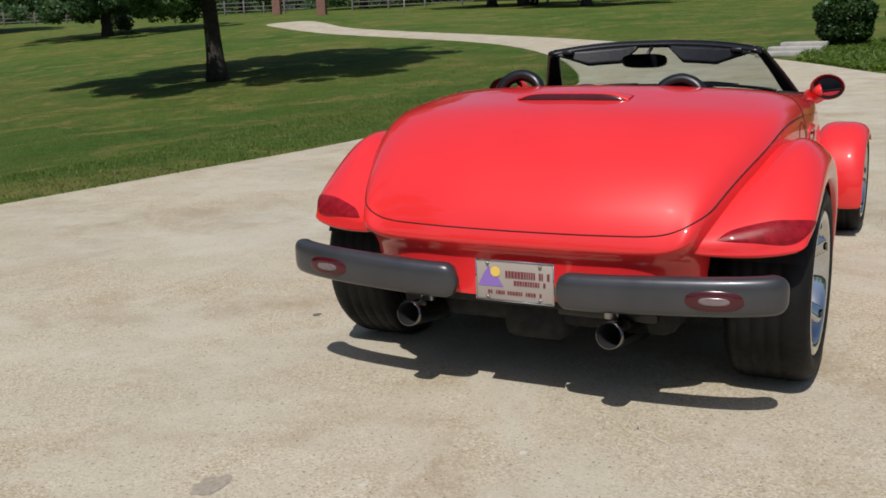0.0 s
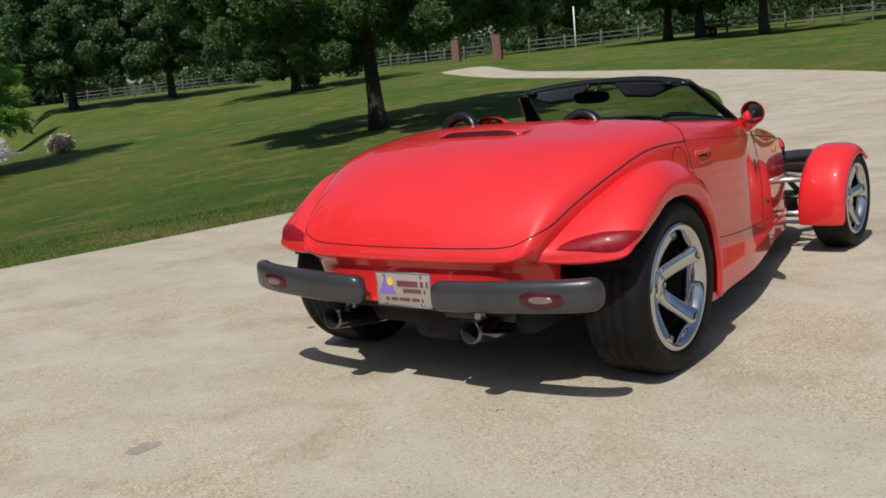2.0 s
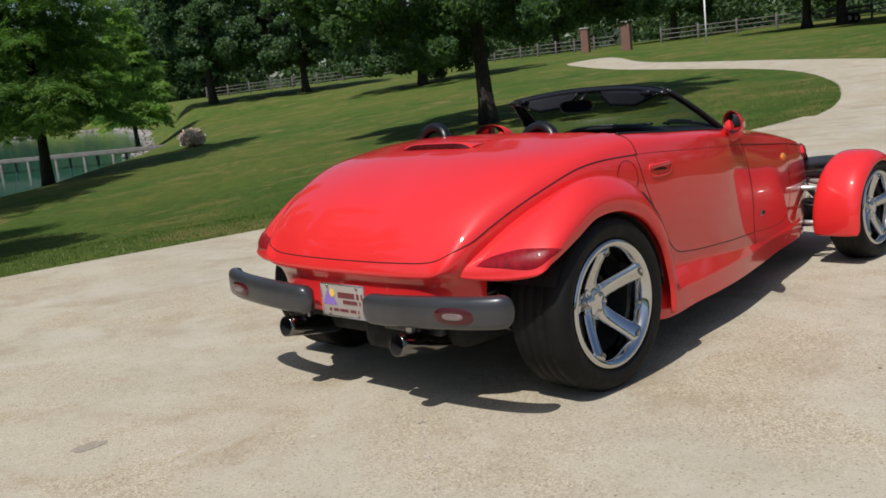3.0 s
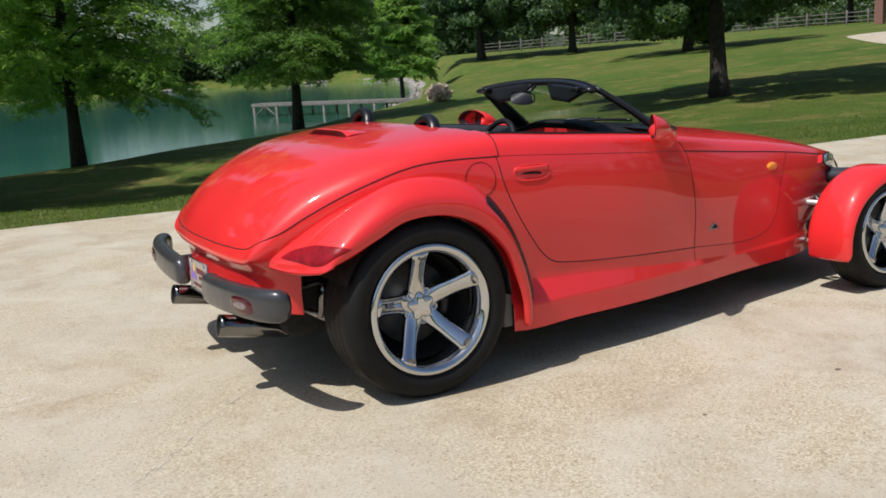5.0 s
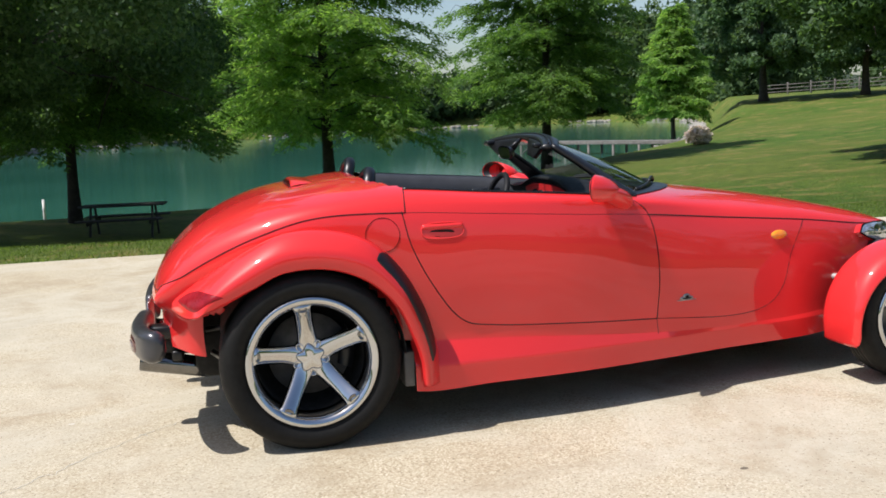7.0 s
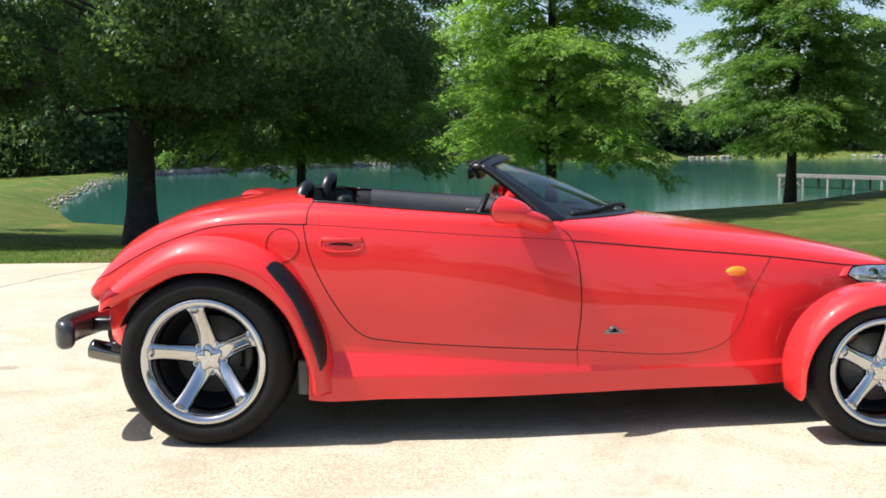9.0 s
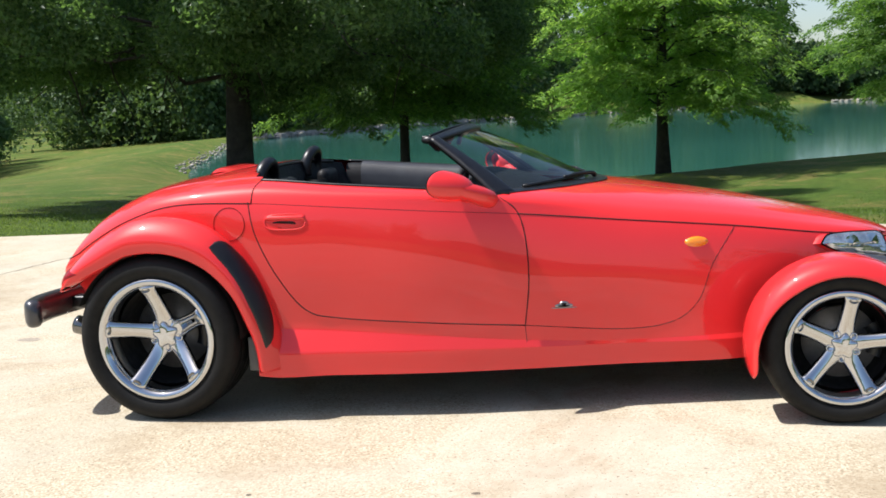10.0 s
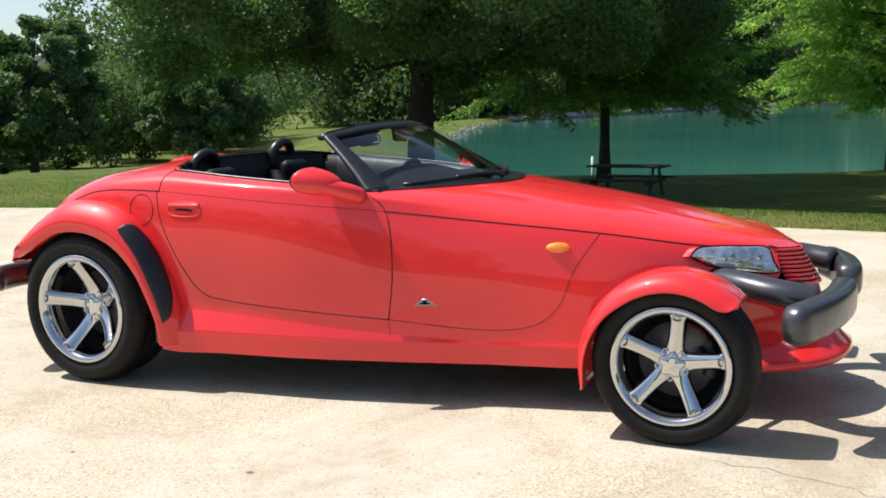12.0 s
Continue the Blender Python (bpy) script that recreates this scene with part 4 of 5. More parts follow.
# ---- wheels ----
def spoke(rim_r, o, dish):
    """One rounded, slightly waisted spoke from the hub to a knuckle on the rim."""
    keys = np.array([(.06, .30, dish, .046), (.20, .275, dish * .98, .048), (.34, .25, dish * .86 + .001, .05), (.50, .235, dish * .62 + .003, .052),
                     (.66, .235, dish * .34 + .004, .054), (.78, .245, dish * .11 + .004, .056), (.85, .262, .003, .056), (.895, .245, .007, .048), (.925, .16, .022, .03)])
    rows = []
    for r, w, y, d in spline(keys, 26):
        rows.append([(math.copysign(abs(math.cos(a)) ** 0.95, math.cos(a)) * w * rim_r * 0.60, o + y + d / 2 + math.copysign(abs(math.sin(a)) ** 0.9, math.sin(a)) * d / 2, r * rim_r) for a in np.linspace(0, 2 * np.pi, 22, endpoint=False)])
    v, f = sheet(np.array(rows), True)
    return v, f + [list(range(22))[::-1], [len(v) - 22 + k for k in range(22)]]


def wheel(name, at, tyre_r, rim_r, width, outer_y, twist, dish):
    """A wheel whose outer face looks along -y; outer_y: the outer sidewall, from the wheel's middle."""
    w = new(name)
    w.parent = car
    w.matrix_basis = Matrix.Translation(at)
    o, i = -width / 2, width / 2
    side = tyre_r - rim_r
    prof = [(rim_r - 0.004, o + 0.022), (rim_r + 0.006, o + 0.008), (rim_r + side * 0.30, o - 0.006), (rim_r + side * 0.55, o - 0.008), (rim_r + side * 0.78, o + 0.004), (tyre_r - 0.010, o + 0.022), (tyre_r - 0.003, o + 0.036)]
    grooves = 4
    span = width - 0.09
    for k in range(grooves):
        c = o + 0.045 + span * (k + 0.5) / grooves
        h = span / grooves * 0.5
        prof += [(tyre_r, c - h + 0.004), (tyre_r, c + h - 0.010), (tyre_r - 0.004, c + h - 0.008), (tyre_r - 0.004, c + h - 0.002)]
    prof += [(tyre_r - 0.003, i - 0.036), (tyre_r - 0.010, i - 0.022), (rim_r + side * 0.5, i + 0.004), (rim_r - 0.004, i - 0.02)]
    t = part("tyre", lathe(prof, 96), RUBBER, w)
    rim_prof = [(rim_r + 0.004, o + 0.010), (rim_r + 0.002, o + 0.000), (rim_r - 0.010, o - 0.003), (rim_r * 0.93, o + 0.000), (rim_r * 0.905, o + 0.005), (rim_r * 0.868, o + 0.020), (rim_r * 0.842, o + 0.055), (rim_r * 0.835, o + 0.10), (rim_r * 0.85, i - 0.05), (rim_r - 0.02, i - 0.012), (rim_r, i - 0.01)]
    part("rim", lathe(rim_prof, 96), CHROME, w, "polished chrome rim")
    # near-black sleeve inside the chrome rim; its colour supplies the barrel's shade
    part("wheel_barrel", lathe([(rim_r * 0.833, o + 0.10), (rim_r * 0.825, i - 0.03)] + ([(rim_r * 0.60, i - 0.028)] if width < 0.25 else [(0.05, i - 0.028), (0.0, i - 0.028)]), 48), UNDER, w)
    for k in range(5):
        m = Matrix.Rotation(radians(twist + 72 * k), 4, "Y")
        v, f = spoke(rim_r, o, dish)
        s = part("spoke", (v, f), CHROME, w)
        s.matrix_basis = m
        # shallow oval on the chrome spoke, in darker metal for the dimple's shadow
        dimple = lathe([(0.0, 0.0015), (rim_r * 0.05, 0.0012), (rim_r * 0.062, -0.0018), (rim_r * 0.066, 0.003)], 20)
        d = part("spoke_dimple", (np.asarray(dimple[0]) * (1.15, 1, 0.62) + (0, o + 0.0035, rim_r * 0.825), dimple[1]), DARK_CHROME, w)
        d.matrix_basis = m
        pocket = lathe([(0.0, 0.012), (rim_r * 0.030, 0.010), (rim_r * 0.044, -0.002), (rim_r * 0.052, -0.006), (rim_r * 0.062, -0.002), (rim_r * 0.070, 0.03)], 20)
        h = part("lug_pocket", (np.asarray(pocket[0]) * (1.0, 1, 1.25) + (0, o + 0.004 + dish, rim_r * 0.225), pocket[1]), CHROME, w)
        h.matrix_basis = m @ Matrix.Rotation(radians(36), 4, "Y")
    star = []
    for q, y in ((0.0, -0.016), (0.5, -0.015), (0.85, -0.012), (0.95, -0.009), (1.0, -0.003), (1.03, 0.03)):
        star.append([(math.sin(a) * q * rim_r * (0.200 + 0.034 * math.cos(5 * (a - radians(twist)))), o + y + dish, math.cos(a) * q * rim_r * (0.200 + 0.034 * math.cos(5 * (a - radians(twist))))) for a in np.linspace(0, 2 * np.pi, 60, endpoint=False)])
    part("hub", sheet(np.array(star)[::-1], True), CHROME, w)
    plinth = lathe([(0.0, o + 0.022 + dish), (rim_r * 0.28, o + 0.024 + dish), (rim_r * 0.29, o + 0.03 + dish), (rim_r * 0.28, o + 0.07 + dish), (0, o + 0.07 + dish)], 40)
    part("hub_plate", plinth, CHROME, w)
    back = o + dish + 0.080
    disc = lathe([(0.02, back - 0.02), (rim_r * 0.28, back - 0.02), (rim_r * 0.30, back), (rim_r * 0.64, back), (rim_r * 0.64, back + 0.02), (rim_r * 0.33, back + 0.02)], 48)
    part("brake_disc", disc, DISC, w, "grey steel brake disc")
    cal = np.array([[(math.cos(a) * r, back - 0.008 + d, math.sin(a) * r) for r, d in ((rim_r * 0.48, -0.012), (rim_r * 0.70, -0.012), (rim_r * 0.72, 0.03), (rim_r * 0.46, 0.03))] for a in np.linspace(-0.4, 0.6, 9)])
    part("brake_caliper", sheet(cal, True), BLACK, w)
    return w


def place_wheel(name, x, y, z, *args):
    """The right wheel, and its turned copy on the other side."""
    wheel(name, (x, -y, z), *args)
    w = wheel(name, (x, y, z), *args)
    w.matrix_basis = Matrix.Translation((x, y, z)) @ Matrix.Rotation(math.pi, 4, "Z")


place_wheel("rear_wheel", 0.0, 0.828, 0.370, 0.372, 0.268, 0.285, 0, -7.5, 0.105)
place_wheel("front_wheel", 2.878, 0.783, 0.315, 0.317, 0.230, 0.215, 0, 8, 0.046)


# ---- bumpers, exhausts, plate at the rear ----
def blade(points, height, thick, ends=6):
    """A rounded bar with a tall oval section and round ends."""
    p = spline(points, 40)
    t = np.gradient(p, axis=0)
    t /= np.linalg.norm(t, axis=1)[:, None]
    outd = np.cross(t, (0, 0, 1))
    outd /= np.linalg.norm(outd, axis=1)[:, None]
    length = np.r_[0, np.cumsum(np.linalg.norm(np.diff(p, axis=0), axis=1))]
    end = np.minimum(length, length[-1] - length)
    size = np.sqrt(np.clip(1 - (1 - np.clip(end / (height * 0.42), 0, 1)) ** 2, 0.0, 1)) * 0.86 + 0.14
    a = np.linspace(0, 2 * np.pi, 20, endpoint=False)
    ca, sa = np.cos(a), np.sin(a)
    cy, sz = np.sign(ca) * np.abs(ca) ** 0.75, np.sign(sa) * np.abs(sa) ** 0.5
    g = p[:, None] + outd[:, None] * (cy * thick / 2)[None, :, None] * size[:, None, None] + np.array([0, 0, 1.0]) * (sz * height / 2)[None, :, None] * size[:, None, None]
    v, f = sheet(g, True)
    return v, f + [list(range(20))[::-1], [len(v) - 20 + k for k in range(20)]]


for sy in (-1, 1):
    rear_bumper = part("rear_bumper", blade([(-.690, sy * .185, .447), (-.698, sy * .35, .452), (-.695, sy * .55, .462), (-.675, sy * .74, .470), (-.635, sy * .875, .475), (-.58, sy * .935, .478)], 0.130, 0.075), BUMPER_GREY, car, "satin grey painted bumper")
    lineb = spline([(-.690, .185), (-.698, .35), (-.695, .55), (-.675, .74), (-.635, .875), (-.58, .935)], 80)

    def oval(rx, rz, lift, sy=sy, lineb=lineb):
        rows = []
        for q in np.linspace(1, 0, 6):
            row = []
            for a in np.linspace(0, 2 * np.pi, 40, endpoint=False):
                y = .732 + math.copysign(abs(math.cos(a)) ** 0.75, math.cos(a)) * rx * q
                z = .464 + math.copysign(abs(math.sin(a)) ** 0.85, math.sin(a)) * rz * q
                row.append((float(np.interp(y, lineb[:, 1], lineb[:, 0])) - 0.0365 - lift * min(1, (1 - q) * 4 + 0.25), sy * y, z))
            rows.append(row)
        return sheet(np.array(rows), True)
    part("reflector", oval(0.092, 0.034, 0.007), REFLECTOR, rear_bumper, "red oval bumper lamp surround")
    part("backup_lamp", oval(0.054, 0.0155, 0.0105), LENS_CLEAR, rear_bumper, "clear oval lamp lens")
    pipe = [(-.16, sy * .46, .27), (-.38, sy * .42, .262), (-.46, sy * .408, .270)]
    part("exhaust_pipe", tube(spline(pipe, 10), 0.026, 12), STEEL, car)
    tip = lathe([(0.030, 0.33), (0.046, 0.29), (0.048, 0.02), (0.0475, 0.0), (0.0445, 0.0)], 28, "x")
    lean = np.array(Matrix.Rotation(radians(10), 3, "Y") @ Matrix.Rotation(radians(-5 if sy < 0 else 0), 3, "Z"))
    tip = (np.asarray(tip[0]) @ lean.T + (-.715, sy * .385, .312), tip[1])
    part("exhaust_tip", tip, DARK_CHROME, car, "dull chrome exhaust tip")
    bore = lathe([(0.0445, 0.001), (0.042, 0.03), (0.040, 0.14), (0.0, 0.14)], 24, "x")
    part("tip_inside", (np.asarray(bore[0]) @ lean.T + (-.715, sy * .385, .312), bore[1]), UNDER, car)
    part("exhaust_hanger", block((0.03, 0.05, 0.10), (-.60, sy * .36, .385), 0.008), STEEL, car)
    part("bumper_bracket", block((0.16, 0.09, 0.06), (-.60, sy * .46, .45), 0.012), BLACK, car)
for sy in (-1, 1):
    part("shock_absorber", tube([(-.30, sy * .60, .55), (-.345, sy * .63, .33)], 0.022, 10), DARK_CHROME, car)
    part("rear_link", tube([(-.40, sy * .59, .37), (-.30, sy * .66, .31)], 0.014, 8), STEEL, car)
    part("rear_link", tube([(-.42, sy * .60, .47), (-.28, sy * .64, .49)], 0.012, 8), BLACK, car)
part("muffler", tube([(-.38, -.50, .30), (-.38, .50, .30)], 0.085, 16, 0.7), UNDER, car, "dark steel muffler")
part("rear_crossbar", block((0.05, 0.36, 0.045), (-.55, -.33, .345), 0.01), BLACK, car)

plate = part("number_plate", block((0.006, 0.290, 0.142), (-.682, -.032, .462), 0.002), PLATE_FACE, car, "pale dealer plate with a purple hill and maroon lettering")
part("plate_frame", joined(*[tube([(-.686, -.032 + a[0] * .147, .462 + a[1] * .073), (-.686, -.032 + b[0] * .147, .462 + b[1] * .073)], 0.003, 6) for a, b in (((-1, -1), (1, -1)), ((1, -1), (1, 1)), ((1, 1), (-1, 1)), ((-1, 1), (-1, -1)))]), CHROME, plate)
X = -.6865
hill = ([(X, .108, .440), (X, .010, .440), (X, .032, .475), (X, .048, .468), (X, .065, .513), (X, .085, .485)], [[0, 1, 2, 3, 4, 5]])
part("plate_hill", hill, PLATE_PURPLE, plate, "purple hill shape", False)
part("plate_sun", (np.array([(X - .0006, .040 + math.cos(a) * .019, .494 + math.sin(a) * .019) for a in np.linspace(0, 2 * np.pi, 20, endpoint=False)]), [list(range(20))]), PLATE_GOLD, plate, "gold disc", False)
for y0, y1, z0, h in ((.002, -.166, .487, .025), (-.030, -.150, .457, .017), (.070, -.130, .419, .013)):
    y = y0
    rngp = random.Random(int(z0 * 1000))
    while y > y1:
        wd = rngp.uniform(0.005, 0.010)
        if rngp.random() > 0.12:
            part("plate_bar", block((0.0012, wd, h), (X, y - wd / 2, z0), 0), PLATE_INK, plate, smooth=False)
        y -= wd + 0.0028
for y, z in ((.07, .523), (-.13, .523), (.07, .400), (-.13, .400)):
    part("plate_screw", tube([(X + .001, y, z), (X - .004, y, z)], 0.006, 8), STEEL, plate)

# high stop lamp on the deck lid
rows = []
for t in np.linspace(-1, 1, 31):
    taper = (1 - abs(t) ** 6) * 0.9 + 0.1
    y = t * 0.235
    rows.append([(0.005, y, 1.030), (0.0, y, 1.040 + 0.020 * taper), (0.02, y, 1.046 + 0.024 * taper), (0.08, y, 1.052 + 0.012 * taper), (0.15, y, 1.045)])
stop = part("stop_lamp_housing", sheet(np.array([spline(r, 12) for r in rows])), RED, car, "low red housing of the high stop lamp")
part("stop_lamp", sheet(np.array([[(-0.004 - 0.006 * (1 - t ** 6), t * 0.225, 1.034), (-0.008 - 0.006 * (1 - t ** 6), t * 0.225, 1.046), (-0.001, t * 0.225, 1.036 + 0.026 * (1 - t ** 6) + 0.004)] for t in np.linspace(-1, 1, 31)])), LENS_DARK, stop, "dark red high stop lamp")


# ---- doors' fittings, markers, emblem ----
def side_patch(cx, cz, rx, rz, out, power=2.0, turn=0.0, rings=6, steps=32):
    rows = []
    for q in np.linspace(1, 0, rings):
        row = []
        for a in np.linspace(0, 2 * np.pi, steps, endpoint=False):
            ca, sa = math.cos(a), math.sin(a)
            dx = math.copysign(abs(ca) ** (2 / power), ca) * rx * q
            dz = math.copysign(abs(sa) ** (2 / power), sa) * rz * q
            c, s = math.cos(turn), math.sin(turn)
            row.append(on_side(cx + dx * c - dz * s, cz + dx * s + dz * c, -0.002 + out * math.sqrt(max(0, 1 - q ** 2)) + (0.002 if q < 1 else 0))[0])
        rows.append(row)
    return sheet(np.array(rows), True)


def side_ring(cx, cz, rx, rz, r, power=2.0):
    pts = []
    for a in np.linspace(0, 2 * np.pi, 41):
        ca, sa = math.cos(a), math.sin(a)
        pts.append(on_side(cx + math.copysign(abs(ca) ** (2 / power), ca) * rx, cz + math.copysign(abs(sa) ** (2 / power), sa) * rz, 0.001)[0])
    return tube(pts, r, 6)


for mirror_it, door in ((True, door_right), (False, door_left)):
    m = right if mirror_it else (lambda p: p)
    # flat dark red patch: the shade inside the handle's hollow, done by colour
    part("handle_recess_shade", m(side_patch(.580, .852, .066, .018, 0.0, 2.6)), SEAM, door)
    bar = np.array([on_side(x, .880, -0.003 + 0.006 * math.sin(math.pi * (x - .498) / .174))[0] for x in np.linspace(.498, .672, 16)])
    part("door_handle", m(tube(bar, 0.0110, 10)), RED, door)
    part("handle_rim", m(side_ring(.585, .862, .091, .033, 0.0035, 3.0)), RED, door)
    part("fuel_door" if mirror_it else "side_cover", m(side_ring(.328, .857, .072, .072, 0.0010)), GAP, body)
    part("side_marker", m(side_patch(2.33, .704, .052, .023, 0.014)), LENS_AMBER, body, "amber oval side marker lamp")
    wing = joined(m(side_patch(1.765, .449, .060, .0035, 0.005)), m(side_patch(1.765, .458, .042, .011, 0.005)), m(side_patch(1.765, .468, .022, .011, 0.006)))
    badge = part("emblem", wing, STEEL, body, "small dark wing emblem with a bright edge")
    part("emblem_centre", joined(m(side_patch(1.765, .457, .030, .0050, 0.0105)), m(side_patch(1.765, .466, .013, .0055, 0.0125))), GAP, badge, "dark centre of the emblem")

# ---- windshield, mirrors ----
# base of the glass along the cowl, and the header above it
base = lambda s: np.array([1.86 - 0.375 * abs(s) ** 2.0, 0.665 * s, 0.957 - 0.018 * abs(s) ** 2])
head_line = lambda s: np.array([1.265 - 0.085 * abs(s) ** 2.2, 0.530 * s, 1.222 - 0.040 * abs(s) ** 2.4])
S = np.linspace(-1, 1, 41)


def glass_at(s, t):
    return base(s) * (1 - t) + head_line(s) * t + np.array([0.01, 0, 0.012]) * math.sin(math.pi * t) * (1 - 0.5 * s * s)


glass_rows = np.array([[glass_at(s, t) for s in S] for t in np.linspace(0.0, 1, 14)])
windshield = new("windshield")
windshield.parent = car
glass = part("windshield_glass", sheet(glass_rows), GLASS, windshield)
glass.visible_shadow = False
for k in (0, -1):
    sy = 1 if k else -1
    band = np.array([[glass_at(sy * s, t) + np.array([0.004, 0, 0.006]) * (1 - (2 * q - 1) ** 4) for q, s in ((q, 1.018 - (0.112 - 0.030 * t) * q) for q in np.linspace(0, 1, 8))] for t in np.linspace(-0.03, 1.0, 20)])
    frame_band = part("pillar", sheet(band), BLACK, windshield, "black windshield pillar")
    thick = frame_band.modifiers.new("thickness", "SOLIDIFY")
    thick.thickness, thick.offset = 0.024, 0
header_pts = np.array([head_line(s) + (-0.020, 0, -0.004) for s in S])
part("header", tube(header_pts, 0.026 + 0.004 * (1 - S ** 2), 14, 0.55), BLACK, windshield, "black padded windshield header")
lip = np.array([[glass_at(s, t) + np.array([0.004, 0, 0.007]) for s in S] for t in (0.925, 0.95, 0.975, 1.0)])
edge_band = part("header_edge", sheet(lip), BLACK, windshield)
thick = edge_band.modifiers.new("thickness", "SOLIDIFY")
thick.thickness, thick.offset = 0.016, 0
part("header_rib", tube(np.array([head_line(s) + (-0.012, 0, 0.014) for s in S * 0.97]), 0.0045, 6), BLACK, windshield)
for sy in (-1, 1):
    visor = np.array([[head_line(sy * s) + np.array([-0.045 - d * 0.35, 0, -0.012 - d]) for d in np.linspace(0, 0.078 * min(1, (s - 0.13) * 6, (0.94 - s) * 3.0), 6)] for s in np.linspace(0.15, 0.93, 28)])
    v = part("sun_visor", sheet(visor), BLACK, windshield, "black sun visor")
    sm = v.modifiers.new("thickness", "SOLIDIFY")
    sm.thickness, sm.offset = 0.016, 0
    part("latch", block((0.05, 0.055, 0.022), tuple(head_line(sy * 0.80) + (-0.065, 0, -0.012)), 0.006), BLACK, windshield)
cowl = []
for t in np.linspace(0, 1, 9):
    row = []
    for y in np.linspace(-0.66, 0.66, 61):
        edge = 1.885 - 0.385 * (abs(y) / 0.66) ** 2
        x = edge + 0.062 * (1 - 0.6 * (y / 0.66) ** 2) - 0.16 * t
        top = on_top(max(x, edge - 0.02), y, 0.0045)
        row.append((x, y, top[2] - 0.10 * max(0, t - 0.55) ** 2))
    cowl.append(row)
part("cowl", sheet(np.array(cowl)), BLACK, windshield, "black windshield cowl")
for y0, y1 in ((0.50, 0.02), (-0.06, -0.54)):
    pts = [base(y / .665) + np.array([-0.022, 0, 0.018 + 0.004 * math.sin(math.pi * (y - y1) / (y0 - y1))]) for y in np.linspace(y0, y1, 14)]
    part("wiper_blade", tube(pts, 0.009, 6), BLACK, windshield)
    pivot = base(y0 / .665) + np.array([0.030, 0, 0.012])
    arm = [pivot, pivot + np.array([-0.015, -0.03, 0.014]), 0.5 * (pts[3] + pts[4]) + (0.012, 0, 0.011), pts[7] + (0.004, 0, 0.008)]
    part("wiper_arm", tube(spline(arm, 14), np.linspace(0.013, 0.007, 14), 6), BLACK, windshield)
oval_ring = [(1.108, 0.015 + math.copysign(abs(math.cos(a)) ** 0.6, math.cos(a)) * 0.104, 1.143 + math.copysign(abs(math.sin(a)) ** 0.7, math.sin(a)) * 0.029) for a in np.linspace(0, 2 * np.pi, 32, endpoint=False)]
back = [[((1.110 + 0.034 * k), 0.015 + (y - 0.015) * (1.10 - 0.45 * k ** 2), 1.143 + (z - 1.143) * (1.18 - 0.5 * k ** 2)) for _, y, z in oval_ring] for k in (0, 0.4, 0.75, 1.0)]
inner = part("rear_view_mirror", sheet(np.array(back), True), BLACK, windshield, "black interior mirror")
tilted = [(x - 0.16 * (z - 1.143), y, z) for x, y, z in oval_ring]
part("mirror_glass", (tilted, [list(range(32))]), CHROME, inner, "", False)
part("mirror_stem", tube([(1.135, 0.015, 1.16), (1.19, 0.0, 1.205)], 0.009, 8), BLACK, inner)

def pod(sy):
    rows = []
    for t in np.linspace(0, 1, 18):
        x = 1.272 + 0.138 * t
        s = math.sqrt(max(0.0, 1 - t ** 2.2)) * (1 if t > 0.04 else 0.93)
        rows.append([(x - 0.05 * math.cos(a) * (1 - t), sy * (0.828 - 0.045 * t + math.cos(a) * 0.081 * max(s, .02)), 1.003 - 0.026 * t + math.sin(a) * 0.060 * max(s, .02)) for a in np.linspace(0, 2 * np.pi, 28, endpoint=False)])
    v, f = sheet(np.array(rows), True)
    if sy > 0:
        f = [k[::-1] for k in f]
    return v, f


for sy, door in ((-1, door_right), (1, door_left)):
    mirror_pod = part("side_mirror", pod(sy), RED, door, "red teardrop door mirror")
    arm = spline([(1.325, sy * .812, .984), (1.375, sy * .782, .966), (1.425, sy * .740, .943), (1.445, sy * .700, .922)], 12)
    part("mirror_stalk", tube(arm, np.linspace(0.050, 0.060, 12), 14, 0.72), RED, mirror_pod)
    face = [(1.297 + (0.006 if sy > 0 else -0.036) * math.cos(a), sy * (0.827 + math.cos(a) * 0.061), 1.001 + math.sin(a) * 0.042) for a in np.linspace(0, 2 * np.pi, 28, endpoint=False)]
    part("mirror_glass", (face, [list(range(28))]), CHROME, mirror_pod, "door mirror glass", False)
    shell_in = np.array([[(1.273 + 0.024 * k - (0.050 - 0.014 * k) * math.cos(a), sy * (0.828 + math.cos(a) * (0.080 - 0.020 * k)), 1.003 + math.sin(a) * (0.059 - 0.016 * k)) for a in np.linspace(0, 2 * np.pi, 28, endpoint=False)] for k in (0, 0.4, 1)])
    part("mirror_rim", sheet(shell_in, True), BLACK, mirror_pod)


# ---- cockpit ----
belt = rails[2][(rails[2][:, 0] > 0.44) & (rails[2][:, 0] < 1.55)]
